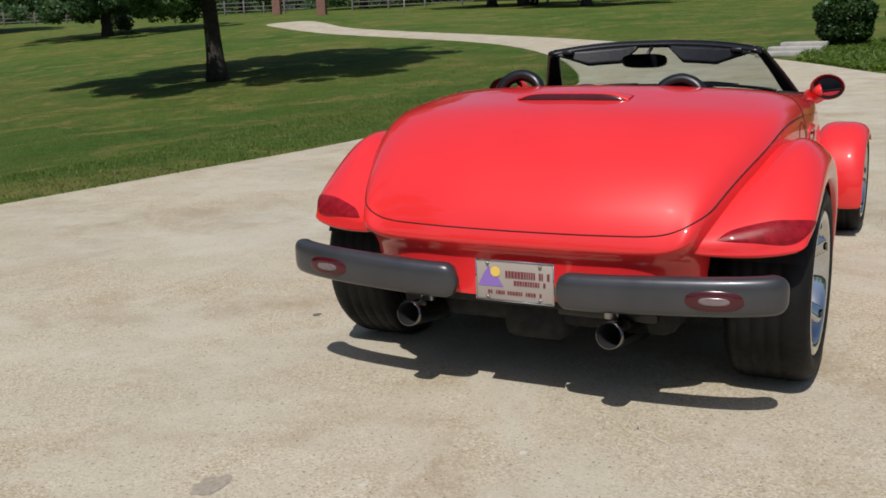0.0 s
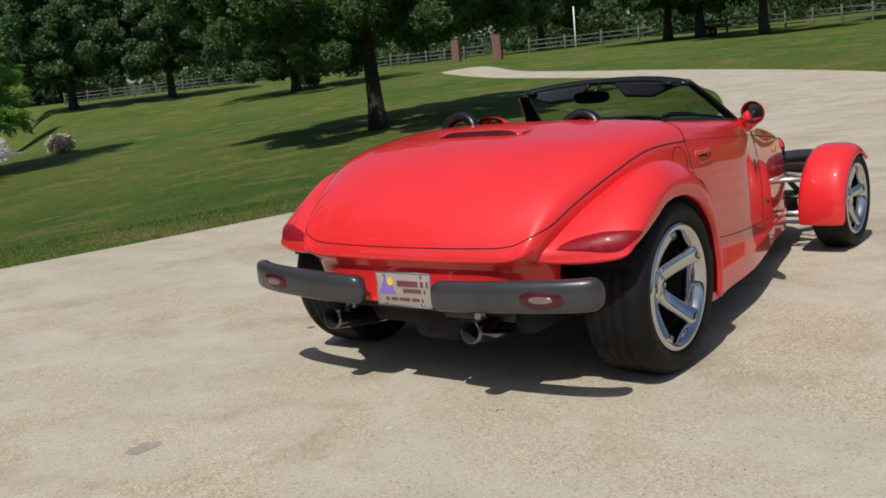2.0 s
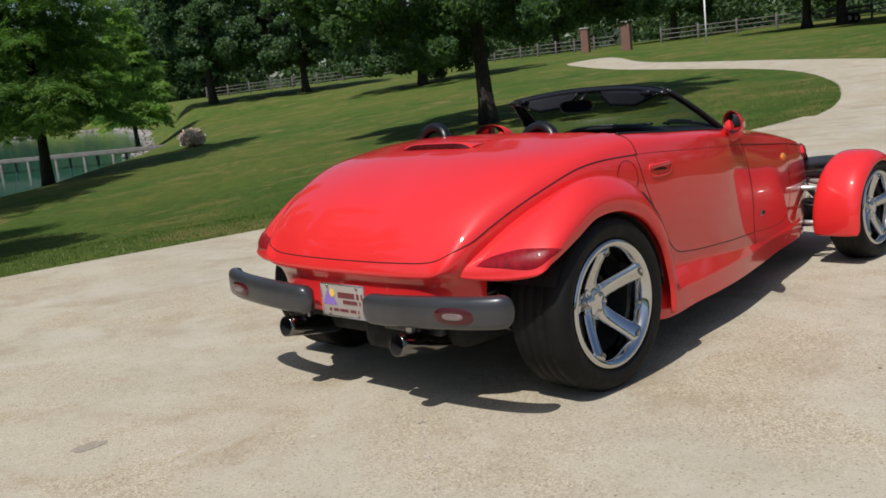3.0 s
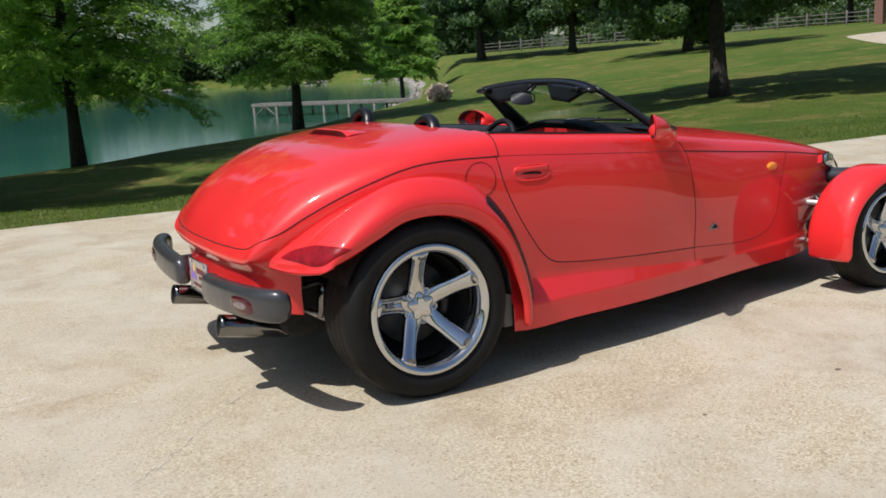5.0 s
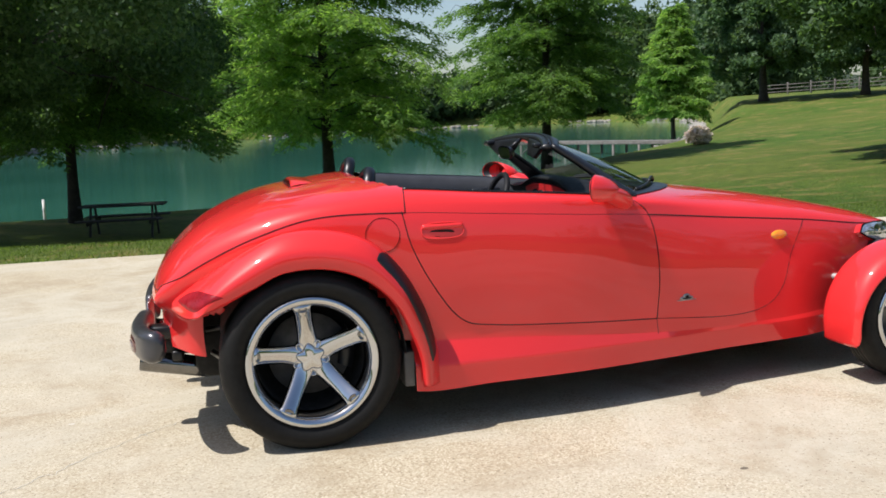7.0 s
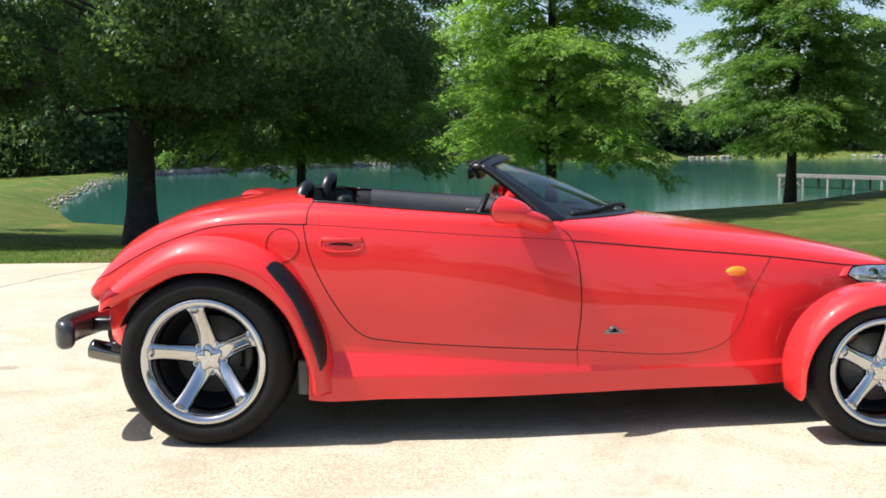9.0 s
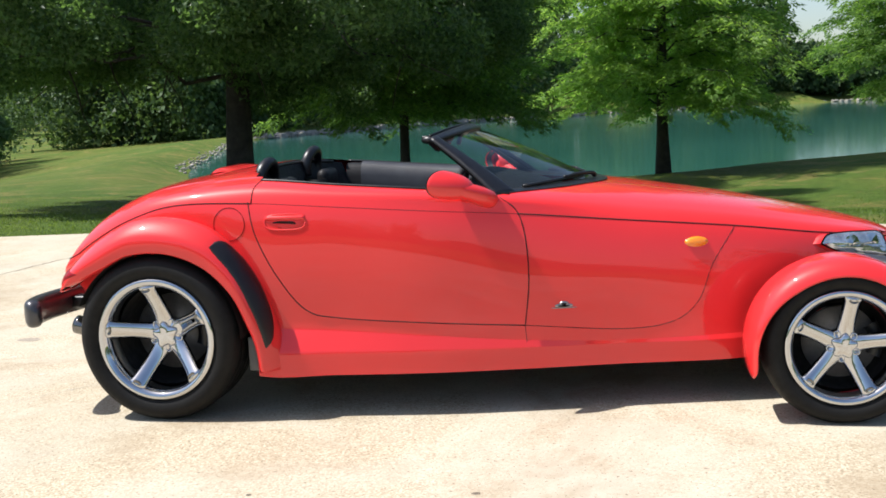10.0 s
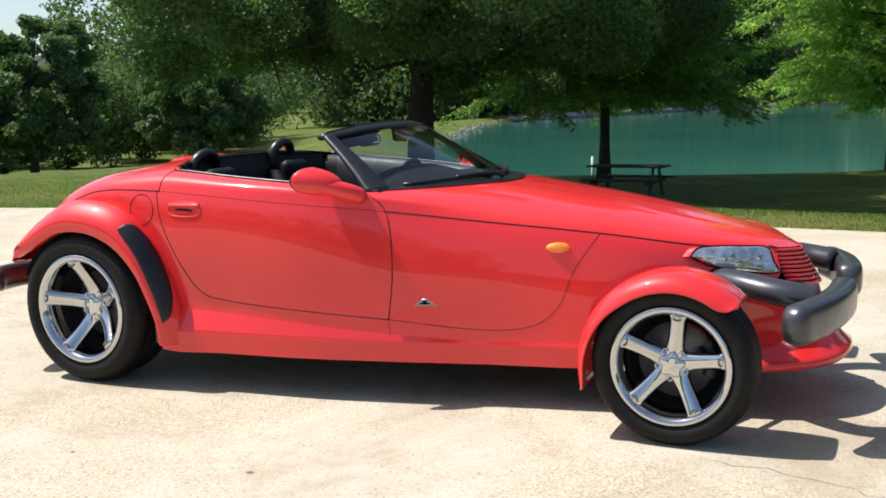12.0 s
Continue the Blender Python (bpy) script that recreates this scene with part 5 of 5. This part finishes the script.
for sy in (-1, 1):
    rows = []
    for drop, inn in ((-0.004, 0.004), (0.004, 0.018), (0.0, 0.045), (-0.02, 0.068), (-0.07, 0.085), (-0.16, 0.088), (-0.30, 0.075), (-0.55, 0.07)):
        rows.append([(x, sy * (y - inn), z + drop) for x, y, z in belt])
    rows = np.array(rows)
    ahead = belt[:, 0] > 0.522
    part("door_lining", sheet(rows[:, ahead]), VINYL, car, "dark padded door lining")
    part("quarter_trim", sheet(rows[:, belt[:, 0] < 0.560] - (0, sy * -0.010, 0.010)), LEATHER, car, "black trim behind the door")
    part("sill_seal", tube(np.array([(x, sy * (y - 0.004), z + 0.003) for x, y, z in belt]), 0.007, 6), BLACK, car)
    pull = block((0.17, 0.03, 0.05), (1.16, sy * .605, .90), 0.012)
    part("door_pull", pull, BLACK, car)
part("cockpit_floor", block((1.45, 1.30, 0.05), (1.0, 0, 0.40), 0.01), LEATHER, car)
back_y = np.linspace(-0.66, 0.66, 31)
bulk = np.array([[(0.31 + 0.13 * (abs(y) / .69) ** 4 + 0.02 * k, y, z - (0.02 if k else 0.008) - 0.036 * (abs(y) / .69) ** 2.4 * (z > 1)) for y in back_y] for k, z in ((0, 1.073), (1, 1.03), (3, .75), (4, .42))])
part("bulkhead", sheet(bulk), LEATHER, car)
part("cockpit_rear_trim", tube(np.array([(0.305 + 0.135 * (abs(y) / .69) ** 4, y, 1.066 - 0.034 * (abs(y) / .69) ** 2.4) for y in np.linspace(-.60, .60, 41)]), 0.010, 8), BLACK, car)
for sy in (-1, 1):
    seat = new("seat")
    seat.parent = car
    rows = []
    for t in np.linspace(0, 1, 16):
        z = 0.50 + 0.47 * t
        half = 0.235 * (1 - 0.30 * t ** 3)
        rows.append([(0.62 - 0.20 * t - 0.05 * math.cos(s * math.pi / 2 * 1.0) + 0.05 * abs(s) ** 3, sy * .345 + s * half, z + (0.03 * (1 - s * s) if t > 0.9 else 0)) for s in np.linspace(-1, 1, 17)])
    front = np.array(rows)
    back = front[:, ::-1] - (0.10, 0, 0)
    part("backrest", sheet(np.concatenate([front, back], 1), True), LEATHER, seat)
    part("cushion", block((0.50, 0.46, 0.14), (0.82, sy * .345, .50), 0.05), LEATHER, seat)
    part("headrest", block((0.07, 0.22, 0.11), (0.425, sy * .345, .965), 0.032), LEATHER, seat)
    arch = spline([(.335, sy * .355 - .093, .99), (.335, sy * .355 - .093, 1.055), (.345, sy * .355 - .063, 1.103), (.352, sy * .355, 1.124), (.345, sy * .355 + .063, 1.103), (.335, sy * .355 + .093, 1.055), (.335, sy * .355 + .093, .99)], 36)
    arch[:, 2] -= 0.026 if sy < 0 else 0.003
    hoop_bm = tube(arch, 0.0255, 14, 1.0, (1, 0, 0))
    hoop = part("roll_hoop", (np.asarray(hoop_bm[0]) * (1.15, 1, 1) - (0.15 * .345, 0, 0), hoop_bm[1]), BLACK, car, "black padded roll hoop")
dash = []
hood_hump = lambda y: 0.066 * math.exp(-(y / .36) ** 4)
for s in np.linspace(-1, 1, 41):
    hump = hood_hump(s * .65)
    dash.append(spline([(1.74 - .36 * s * s, s * .60, .925), (1.54 - .10 * s * s, s * .63, .944 + hump * .55), (1.38, s * .65, .948 + hump), (1.315, s * .655, .935 + hump), (1.335, s * .655, .915 + hump * .7), (1.36, s * .655, .75), (1.42, s * .65, .55)], 22))
part("dashboard", sheet(np.array(dash)), LEATHER, car, "black padded dashboard")
panel = [[(1.327 + 0.02 * (1 - q), y, .845 + (.075 + hood_hump(y) * .75) * q) for y in np.linspace(-.37, .37, 25)] for q in np.linspace(0, 1, 5)]
part("dash_panel", sheet(np.array(panel)), RED, car, "red painted gauge panel")
for k in range(5):
    g = lathe([(0.0, 0.0), (0.026, 0.0), (0.03, -0.006), (0.03, 0.006)], 20, "x")
    part("gauge", (g[0] + (1.329, -.20 + k * .10, .905), g[1]), BLACK, car)
wheel_ring = [(1.13 + math.sin(a) * 0.175 * 0.40, .345 + math.cos(a) * .175, .850 + math.sin(a) * .175 * 0.92) for a in np.linspace(0, 2 * np.pi, 41)]
steer = part("steering_wheel", tube(wheel_ring, 0.016, 10), LEATHER, car, "black steering wheel")
part("steering_boss", block((0.06, 0.15, 0.11), (1.15, .345, .845), 0.03), LEATHER, steer)
for a in (0.0, math.pi, -math.pi / 2):
    part("steering_spoke", tube([(1.145, .345, .845), (1.13 + math.sin(a) * .07, .345 + math.cos(a) * .17, .850 + math.sin(a) * .16)], 0.013, 6), STEEL, steer)

# ---- nose: lamps, grille, chin, bumpers ----
def lamp_outline(t):
    return spline([(2.856, .664), (2.885, .696), (2.96, .699), (3.05, .696), (3.140, .688), (3.168, .640), (3.190, .588), (3.11, .591), (3.03, .602), (2.92, .632), (2.856, .664)], 60)[int(t * 59)]


centre = np.array([3.04, .648])
bulge = lambda x: 0.016 * smooth01((3.16 - x) / 0.20) * smooth01((x - 2.80) / 0.06)
for mirror_it in (True, False):
    m = right if mirror_it else (lambda p: p)
    rows = []
    for q in np.linspace(1, 0, 8):
        spots_q = [centre + (lamp_outline(t) - centre) * q for t in np.linspace(0, 1, 48)]
        rows.append([on_side(*p, 0.004 + float(bulge(p[0])) + 0.010 * math.sqrt(max(0, 1 - q * q)))[0] for p in spots_q])
    lamp = part("headlamp", m(sheet(np.array(rows))), HEADLAMP, car, "clear headlamp with bright reflector")
    rim = [[on_side(*np.minimum(centre + (lamp_outline(t) - centre) * q, (3.20, .703)), k * (0.003 + float(bulge(lamp_outline(t)[0]))) - 0.004 * (1 - k))[0] for t in np.linspace(0, 1, 48)] for q, k in ((1.17, 0.0), (1.11, 0.45), (1.05, 0.85), (1.0, 1.0))]
    part("lamp_housing", m(sheet(np.array(rim))), RED, lamp, "red housing round the headlamp")
    part("lamp_edge", m(tube(np.array([on_side(*lamp_outline(t), 0.003 + float(bulge(lamp_outline(t)[0])))[0] for t in np.linspace(0, 1, 48)]), 0.004, 6)), GAP, lamp)
    for cx in (2.985, 3.085):
        bowl = [[on_side(cx + math.cos(a) * 0.036 * q, .652 + math.sin(a) * 0.034 * q, 0.011 + float(bulge(cx)) + 0.006 * (1 - q) ** 2 + 0.005 * math.sin(a) * q)[0] for a in np.linspace(0, 2 * np.pi, 20, endpoint=False)] for q in (1, .7, .4, 0)]
        part("lamp_bowl", m(sheet(np.array(bowl), True)), CHROME, lamp)
    # front bumper: arm from the nose and the tall rounded blade
    fb = part("front_bumper", m(blade([(3.290, .800, .478), (3.325, .735, .480), (3.385, .58, .484), (3.425, .42, .488), (3.445, .25, .492), (3.440, .13, .494)], 0.156, 0.110)), BUMPER_GREY, car, "satin grey front bumper blade")
    armline = spline([(2.96, .36, .575), (3.09, .46, .570), (3.22, .51, .553), (3.36, .49, .530)], 20)
    part("bumper_arm", m(tube(armline, np.linspace(0.058, 0.072, 20), 16, 0.78)), BUMPER_GREY, fb)
    fog = lathe([(0.0, 0.010), (0.03, 0.009), (0.052, 0.004), (0.058, -0.004)], 24, "x")
    turned = np.asarray(fog[0]) @ np.array(Matrix.Rotation(radians(-20), 3, "Z")) * (1, 1.2, .55)
    part("turn_lamp", m((turned + (3.458, .45, .486), fog[1])), LENS_CLEAR, fb, "white oval turn lamp")
for k in range(9):
    f = k / 8
    z = .660 - 0.140 * f
    nose_x, side_x, half = 3.258 + 0.080 * f, 3.148 + 0.085 * f, .212 + 0.005 * f
    pts = [(side_x, -half, z + .014), (side_x + .06, -half * .62, z + .006), (nose_x, 0, z - 0.002), (side_x + .06, half * .62, z + .006), (side_x, half, z + .014)]
    part("grille_bar", tube(spline(pts, 24), 0.0072, 8, 1.0), RED, car)
gr = np.array([[(3.125 + 0.08 * f, -.21, .675 - .19 * f), (3.225 + .08 * f, 0, .655 - .15 * f), (3.125 + .08 * f, .21, .675 - .19 * f)] for f in (0, .5, 1)])
part("grille_backing", sheet(gr), GAP, car)
rows = []
for z, reach, half, xb in ((.50, 3.325, .29, 3.0), (.44, 3.345, .31, 3.0), (.38, 3.365, .33, 2.98), (.32, 3.395, .36, 2.98), (.27, 3.435, .38, 2.98), (.24, 3.472, .44, 2.98), (.215, 3.478, .46, 2.98), (.195, 3.46, .45, 2.98), (.19, 3.28, .40, 2.98)):
    row = []
    for s in np.linspace(-1, 1, 41):
        row.append((xb + (reach - xb) * (1 - abs(s) ** 2.6) ** 0.62, half * s, z + 0.02 * (1 - abs(s))))
    rows.append(row)
part("chin_spoiler", sheet(np.array(rows)), RED, car, "red lower front valance")
# front suspension arms between the nose and the wheels
for sy in (-1, 1):
    for a, b, r, mat in (((2.62, .44, .47), (2.86, .70, .44), .016, ALLOY), ((3.0, .34, .47), (2.88, .70, .44), .016, ALLOY), ((2.62, .44, .24), (2.86, .70, .21), .016, BLACK), ((3.0, .34, .25), (2.88, .70, .21), .016, BLACK),
                         ((2.76, .42, .53), (2.86, .62, .25), .018, BLACK), ((2.64, .44, .25), (2.70, .70, .24), .015, ALLOY), ((2.66, .43, .36), (2.70, .68, .34), .010, BLACK)):
        part("suspension_arm", tube([(a[0], sy * a[1], a[2]), (b[0], sy * b[1], b[2])], r, 8), mat, car)
    part("fender_bracket", tube([(2.80, sy * .62, .44), (2.72, sy * .66, .55), (2.76, sy * .72, .62)], 0.012, 6), BLACK, car)
    part("upright", block((0.07, 0.05, 0.30), (2.87, sy * .69, .33), 0.015), UNDER, car)
    # grey splash panel between the rear tyre and the sill
    part("splash_panel", block((0.045, 0.20, 0.15), (0.412, sy * .78, .285), 0.006), SPLASH, car)


# ---- things on the lawn and round the pond ----
bench = thing("picnic_table", "dark weathered wooden picnic table with two benches by the pond", "picnic table", (-2.65, 19.8, float(land(-2.65, 19.8))), -5)
for k in range(4):
    part("table_board", block((1.95, 0.165, 0.042), (0, -0.27 + 0.18 * k, 0.74), 0.006), WOOD_DARK, bench)
for sy in (-1, 1):
    for k in range(2):
        part("seat_board", block((1.95, 0.13, 0.042), (0, sy * (0.62 + 0.14 * k), 0.44), 0.006), WOOD_DARK, bench)
    for sx in (-1, 1):
        leg = Matrix.Rotation(sy * radians(24), 4, "X")
        part("leg", block((0.04, 0.10, 0.84), (sx * .70, sy * .36, .37), 0.006, leg), WOOD_DARK, bench)
for sx in (-1, 1):
    part("cross_beam", block((0.04, 1.5, 0.09), (sx * .70, 0, .38), 0.006), WOOD_DARK, bench)

dock = thing("wooden_dock", "weathered grey wooden dock on posts over the pond", "dock", (22.0, 67.4, 0.05), -62)
for k in range(82):
    part("plank", block((0.17, 1.5, 0.04), (0.1 + 0.19 * k, 0, -0.78), 0.004), WOOD_GREY, dock)
for k in range(8):
    for sy in (-1, 1):
        part("post", tube([(0.2 + k * 2.2, sy * .7, -3.2), (0.2 + k * 2.2, sy * .7, -0.80)], 0.09, 10), WOOD_GREY, dock)
    part("cross_beam", block((0.08, 1.6, 0.16), (0.2 + k * 2.2, 0, -0.92), 0.01), WOOD_GREY, dock)
part("side_beam", block((15.6, 0.06, 0.18), (7.8, -.74, -0.90), 0.01), WOOD_GREY, dock)
part("brace", tube([(0.2, -.7, -1.75), (1.3, -.7, -0.95)], 0.05, 6), WOOD_GREY, dock)
part("brace", tube([(2.4, -.7, -1.75), (1.3, -.7, -0.95)], 0.05, 6), WOOD_GREY, dock)


def bush(name, label, x, y, size, leaf, count, leaf_size, seed, group=""):
    root = thing(name, label, "shrub", (x, y, float(land(x, y))), 0, group)
    r = np.random.default_rng(seed)
    d = r.normal(size=(count, 3))
    d /= np.linalg.norm(d, axis=1)[:, None]
    lump = 1 + 0.12 * np.sin(d[:, :1] * 7 + seed) * np.cos(d[:, 1:2] * 6) + 0.08 * np.sin(d[:, 2:] * 9)
    c = d * lump * r.uniform(0.55, 1, (count, 1)) ** 0.4 * np.array(size) / 2 + (0, 0, size[2] * 0.48)
    c = c[c[:, 2] > 0.02]
    part("leaves", leaf_cards(c, leaf_size, r, 1.5), leaf, root, smooth=False)
    stems = [tube([(0, 0, -0.05), (math.cos(a) * size[0] * .2, math.sin(a) * size[1] * .2, size[2] * .6)], np.array([0.03, 0.01]), 5) for a in (0.3, 1.8, 3.1, 4.6)]
    part("stems", joined(*stems), BARK, root)
    return root


bush("flowering_bush", "pale pink flowering bush on the lawn by the dock", 22.0, 39.4, (1.25, 1.25, 0.85), PETAL, 1500, 0.11, 3)
bush("round_shrub", "clipped round dark green shrub by the stone steps", 26.2, 1.5, (1.55, 1.55, 1.8), SHRUB_LEAF, 9000, 0.08, 4, "clipped shrubs")
bush("round_shrub", "clipped dark green shrub beside the planting bed", 26.2, -.45, (1.8, 1.8, 1.55), SHRUB_LEAF, 9000, 0.08, 5, "clipped shrubs")
for k in range(3):
    z = float(land(24.8, 2.6))
    step = part("stone_step", block((0.75, 1.5 - 0.15 * k, 0.14), (24.4 + 0.62 * k, 2.75 - 0.15 * k, z + 0.03 + 0.10 * k), 0.02), STONE)
    tagged(step, "pale grey stone garden step", "step", "garden steps")

r = np.random.default_rng(8)
pts = np.stack([r.uniform(19.0, 28, 40000), r.uniform(-5, 2.3, 40000)], -1)
pts = pts[(signed(SLAB, pts[:, 0], pts[:, 1]) > 0.05)]
pts = pts[:26000]
bed = leaf_cards(np.column_stack([pts, land(pts[:, 0], pts[:, 1]) + r.uniform(0.02, 0.13, len(pts))]), 0.055, r, 3.0, 0.6)
tagged(part("ground_cover", bed, BLADE, smooth=False), "low leafy green ground cover along the drive", "ground cover", kind="stuff")

# rail fence along the far side
FENCE = [(63, 104), (70, 96), (76, 84), (82, 70), (80, 56)]
FENCE_2 = [(79, 50), (82, 40), (80, 28), (76, 18), (72, 8), (70, -8)]


def rail_fence(line, label):
    f = thing("rail_fence", label, "fence")
    for a, b in zip(line, line[1:]):
        a, b = np.array(a, float), np.array(b, float)
        n = max(1, int(round(np.hypot(*(b - a)) / 3.0)))
        for k in range(n):
            p, q = a + (b - a) * k / n, a + (b - a) * (k + 1) / n
            zp, zq = float(land(*p)), float(land(*q))
            part("post", block((0.16, 0.16, 1.5), (*p, zp + 0.65), 0.02), WOOD_GREY, f)
            for h in (0.35, 0.75, 1.15):
                part("rail", tube([(*p, zp + h), (*q, zq + h)], 0.07, 6, 0.7), WOOD_GREY, f)
    return f


rail_fence(FENCE, "weathered wooden rail fence along the far lawn")
rail_fence(FENCE_2, "weathered wooden rail fence beyond the lane")
for x, y in ((75.0, 55.8), (66.5, 45.2)):
    z = float(land(x, y))
    gate = thing("gate_pillar", "red brick gate pillar at the end of the lane", "gate pillar", (x, y, z), 20, "gate pillars")
    for k in range(14):
        part("brick_course", block((0.72, 0.72, 0.145), (0, 0, 0.07 + 0.155 * k), 0.008), BRICK, gate)
    part("cap", block((0.86, 0.86, 0.12), (0, 0, 2.26), 0.02), STONE, gate)
white_post = thing("white_post", "short white post at the water's edge", "post", (-5.5, 26.3, float(land(-5.5, 26.3))))
part("shaft", tube([(0, 0, -.1), (0, 0, .8)], 0.04, 8), WHITE, white_post)
pole = thing("marker_pole", "thin white pole beside the lane", "pole", (57.2, 32.4, float(land(57.2, 32.4))))
part("shaft", tube([(0, 0, -.1), (0.02, 0, 3.2)], 0.05, 8), WHITE, pole)

trailer = thing("farm_trailer", "old grey farm trailer with a flat bed by the far fence", "trailer", (76.4, 30.6, float(land(76.4, 30.6))), 100)
part("bed", block((3.2, 1.7, 0.16), (0.4, 0, 0.72), 0.02), WOOD_GREY, trailer)
for sy in (-1, 1):
    hub_at = np.array([0.2, sy * .95, 0.36])
    tyre = lathe([(0.20, -.08), (0.30, -.10), (0.36, -.06), (0.36, .06), (0.30, .10), (0.20, .08)], 24)
    wheel_part = part("wheel", (np.asarray(tyre[0]) + hub_at, tyre[1]), RUBBER, trailer)
    disc_part = lathe([(0.0, -.03), (0.20, -.05), (0.20, .05), (0.0, .03)], 20)
    part("wheel_disc", (np.asarray(disc_part[0]) + hub_at, disc_part[1]), WHITE, wheel_part)
    part("side_rail", block((3.1, 0.05, 0.10), (0.4, sy * .83, 1.10), 0.01), WOOD_GREY, trailer)
    for sx in (-1.0, 0.4, 1.8):
        part("stake", block((0.06, 0.05, 0.42), (sx, sy * .83, 0.95), 0.008), WOOD_GREY, trailer)
part("tongue", tube([(-1.2, 0, .66), (-2.6, 0, .42)], 0.05, 8), STEEL, trailer)

# pale rocks along the far shore
rocks = []
r = np.random.default_rng(21)
for k in range(len(POND)):
    if 24 < k < 110:
        for j in range(14):
            t = r.uniform()
            p = POND[k] * (1 - t) + POND[(k + 1) % len(POND)] * t
            s = r.uniform(0.25, 0.8) * (1.35 if p[1] > 110 else 0.22 if p[0] < -8 else 0.42)
            m = Matrix.Rotation(r.uniform(0, 3), 4, "Z") @ Matrix.Rotation(r.uniform(-.4, .4), 4, "X")
            rocks.append(block((s * 1.3, s, s * 0.8), (p[0] + r.normal() * .45, p[1] + r.normal() * .45, WATER_Z + r.uniform(0, 0.3)), 0.18 * s, m))
tagged(part("shore_rocks", joined(*rocks), ROCK, smooth=False), "pale rocks lining the far shore", "rocks", kind="stuff")

# grass blades near the drive
r = np.random.default_rng(31)
n = 170000
gxs = r.uniform(-16, 26, n)
gys = 5.0 + r.exponential(6.0, n)
sdv = signed(SLAB, gxs, gys)
ok = (sdv > -0.03) & (sdv < 14)
gxs, gys = gxs[ok], gys[ok]
gzs = land(gxs, gys)
n = len(gxs)
ang, ln = r.uniform(0, 2 * np.pi, n), r.uniform(0.018, 0.050, n)
wd = r.uniform(0.004, 0.009, n)
root3 = np.stack([gxs, gys, gzs - 0.01], -1)
sidev = np.stack([np.cos(ang), np.sin(ang), 0 * ang], -1) * wd[:, None]
lean = np.stack([r.normal(size=n) * 0.02, r.normal(size=n) * 0.02, ln], -1)
tri3 = np.stack([root3 - sidev, root3 + sidev, root3 + lean], 1).reshape(-1, 3)
tagged(part("grass_blades", (tri3, np.arange(3 * n).reshape(n, 3)), BLADE, smooth=False), "short grass blades along the edge of the drive", "grass", kind="stuff")

# cracks in the concrete
def crack(points, width, seed):
    rr = np.random.default_rng(seed)
    p = spline(points, 60)
    p += rr.normal(scale=0.012, size=p.shape)
    t = np.gradient(p, axis=0)
    nrm = np.stack([-t[:, 1], t[:, 0]], -1)
    nrm /= np.linalg.norm(nrm, axis=1)[:, None]
    w = width * rr.uniform(0.3, 1.0, (60, 1))
    g = np.stack([np.column_stack([p - nrm * w, np.full(60, 0.0016)]), np.column_stack([p + nrm * w, np.full(60, 0.0016)])], 1)
    return sheet(g)


PALE = simple("pale_crack_filler", (0.46, 0.425, 0.35), (0.58, 0.55, 0.48), 0.9, 0, 30)
STAIN = simple("grey_stain", (0.24, 0.205, 0.16), (0.38, 0.33, 0.26), 0.9, 0, 55, 0.3)
DARK_CRACK = simple("dark_crack", (0.10, 0.085, 0.065), (0.16, 0.135, 0.10), 0.95, 0, 30)
part("crack", crack([(-.59, -.34), (-.70, -.45), (-.80, -.56), (-.92, -.70), (-1.04, -.87), (-1.25, -1.1)], 0.0026, 1), PALE, drive, "pale filled crack", False)
part("crack", crack([(-3.55, 2.6), (-3.5, 3.3), (-3.42, 4.0), (-3.3, 4.8), (-3.1, 5.6), (-3.05, 6.05)], 0.010, 4), DARK_CRACK, drive, "thin dark joint crack", False)
part("crack", crack([(7.5, -1.0), (6.1, -.95), (5.4, -1.02), (4.74, -1.15), (3.95, -1.22), (3.5, -1.05), (3.0, -.95)], 0.0018, 3), DARK_CRACK, drive, "thin dark crack", False)
for k, (x, y, rx, ry, mat) in enumerate(((-1.06, -.19, .017, .012, PALE), (-1.46, .17, .018, .013, PALE), (1.51, -1.67, .016, .012, DARK_CRACK), (.04, 1.34, .03, .02, DARK_CRACK), (-1.64, .60, .075, .055, DARK_CRACK), (.71, -1.74, .01, .01, DARK_CRACK))):
    rr = np.random.default_rng(60 + k)
    ring = [(x + math.cos(a) * rx * rr.uniform(.7, 1.15), y + math.sin(a) * ry * rr.uniform(.8, 1.1), 0.0016) for a in np.linspace(0, 2 * np.pi, 16, endpoint=False)]
    mat_used = STAIN if rx > 0.05 else mat
    part("spot", (ring, [list(range(16))]), mat_used, drive, "small mark on the concrete", False)
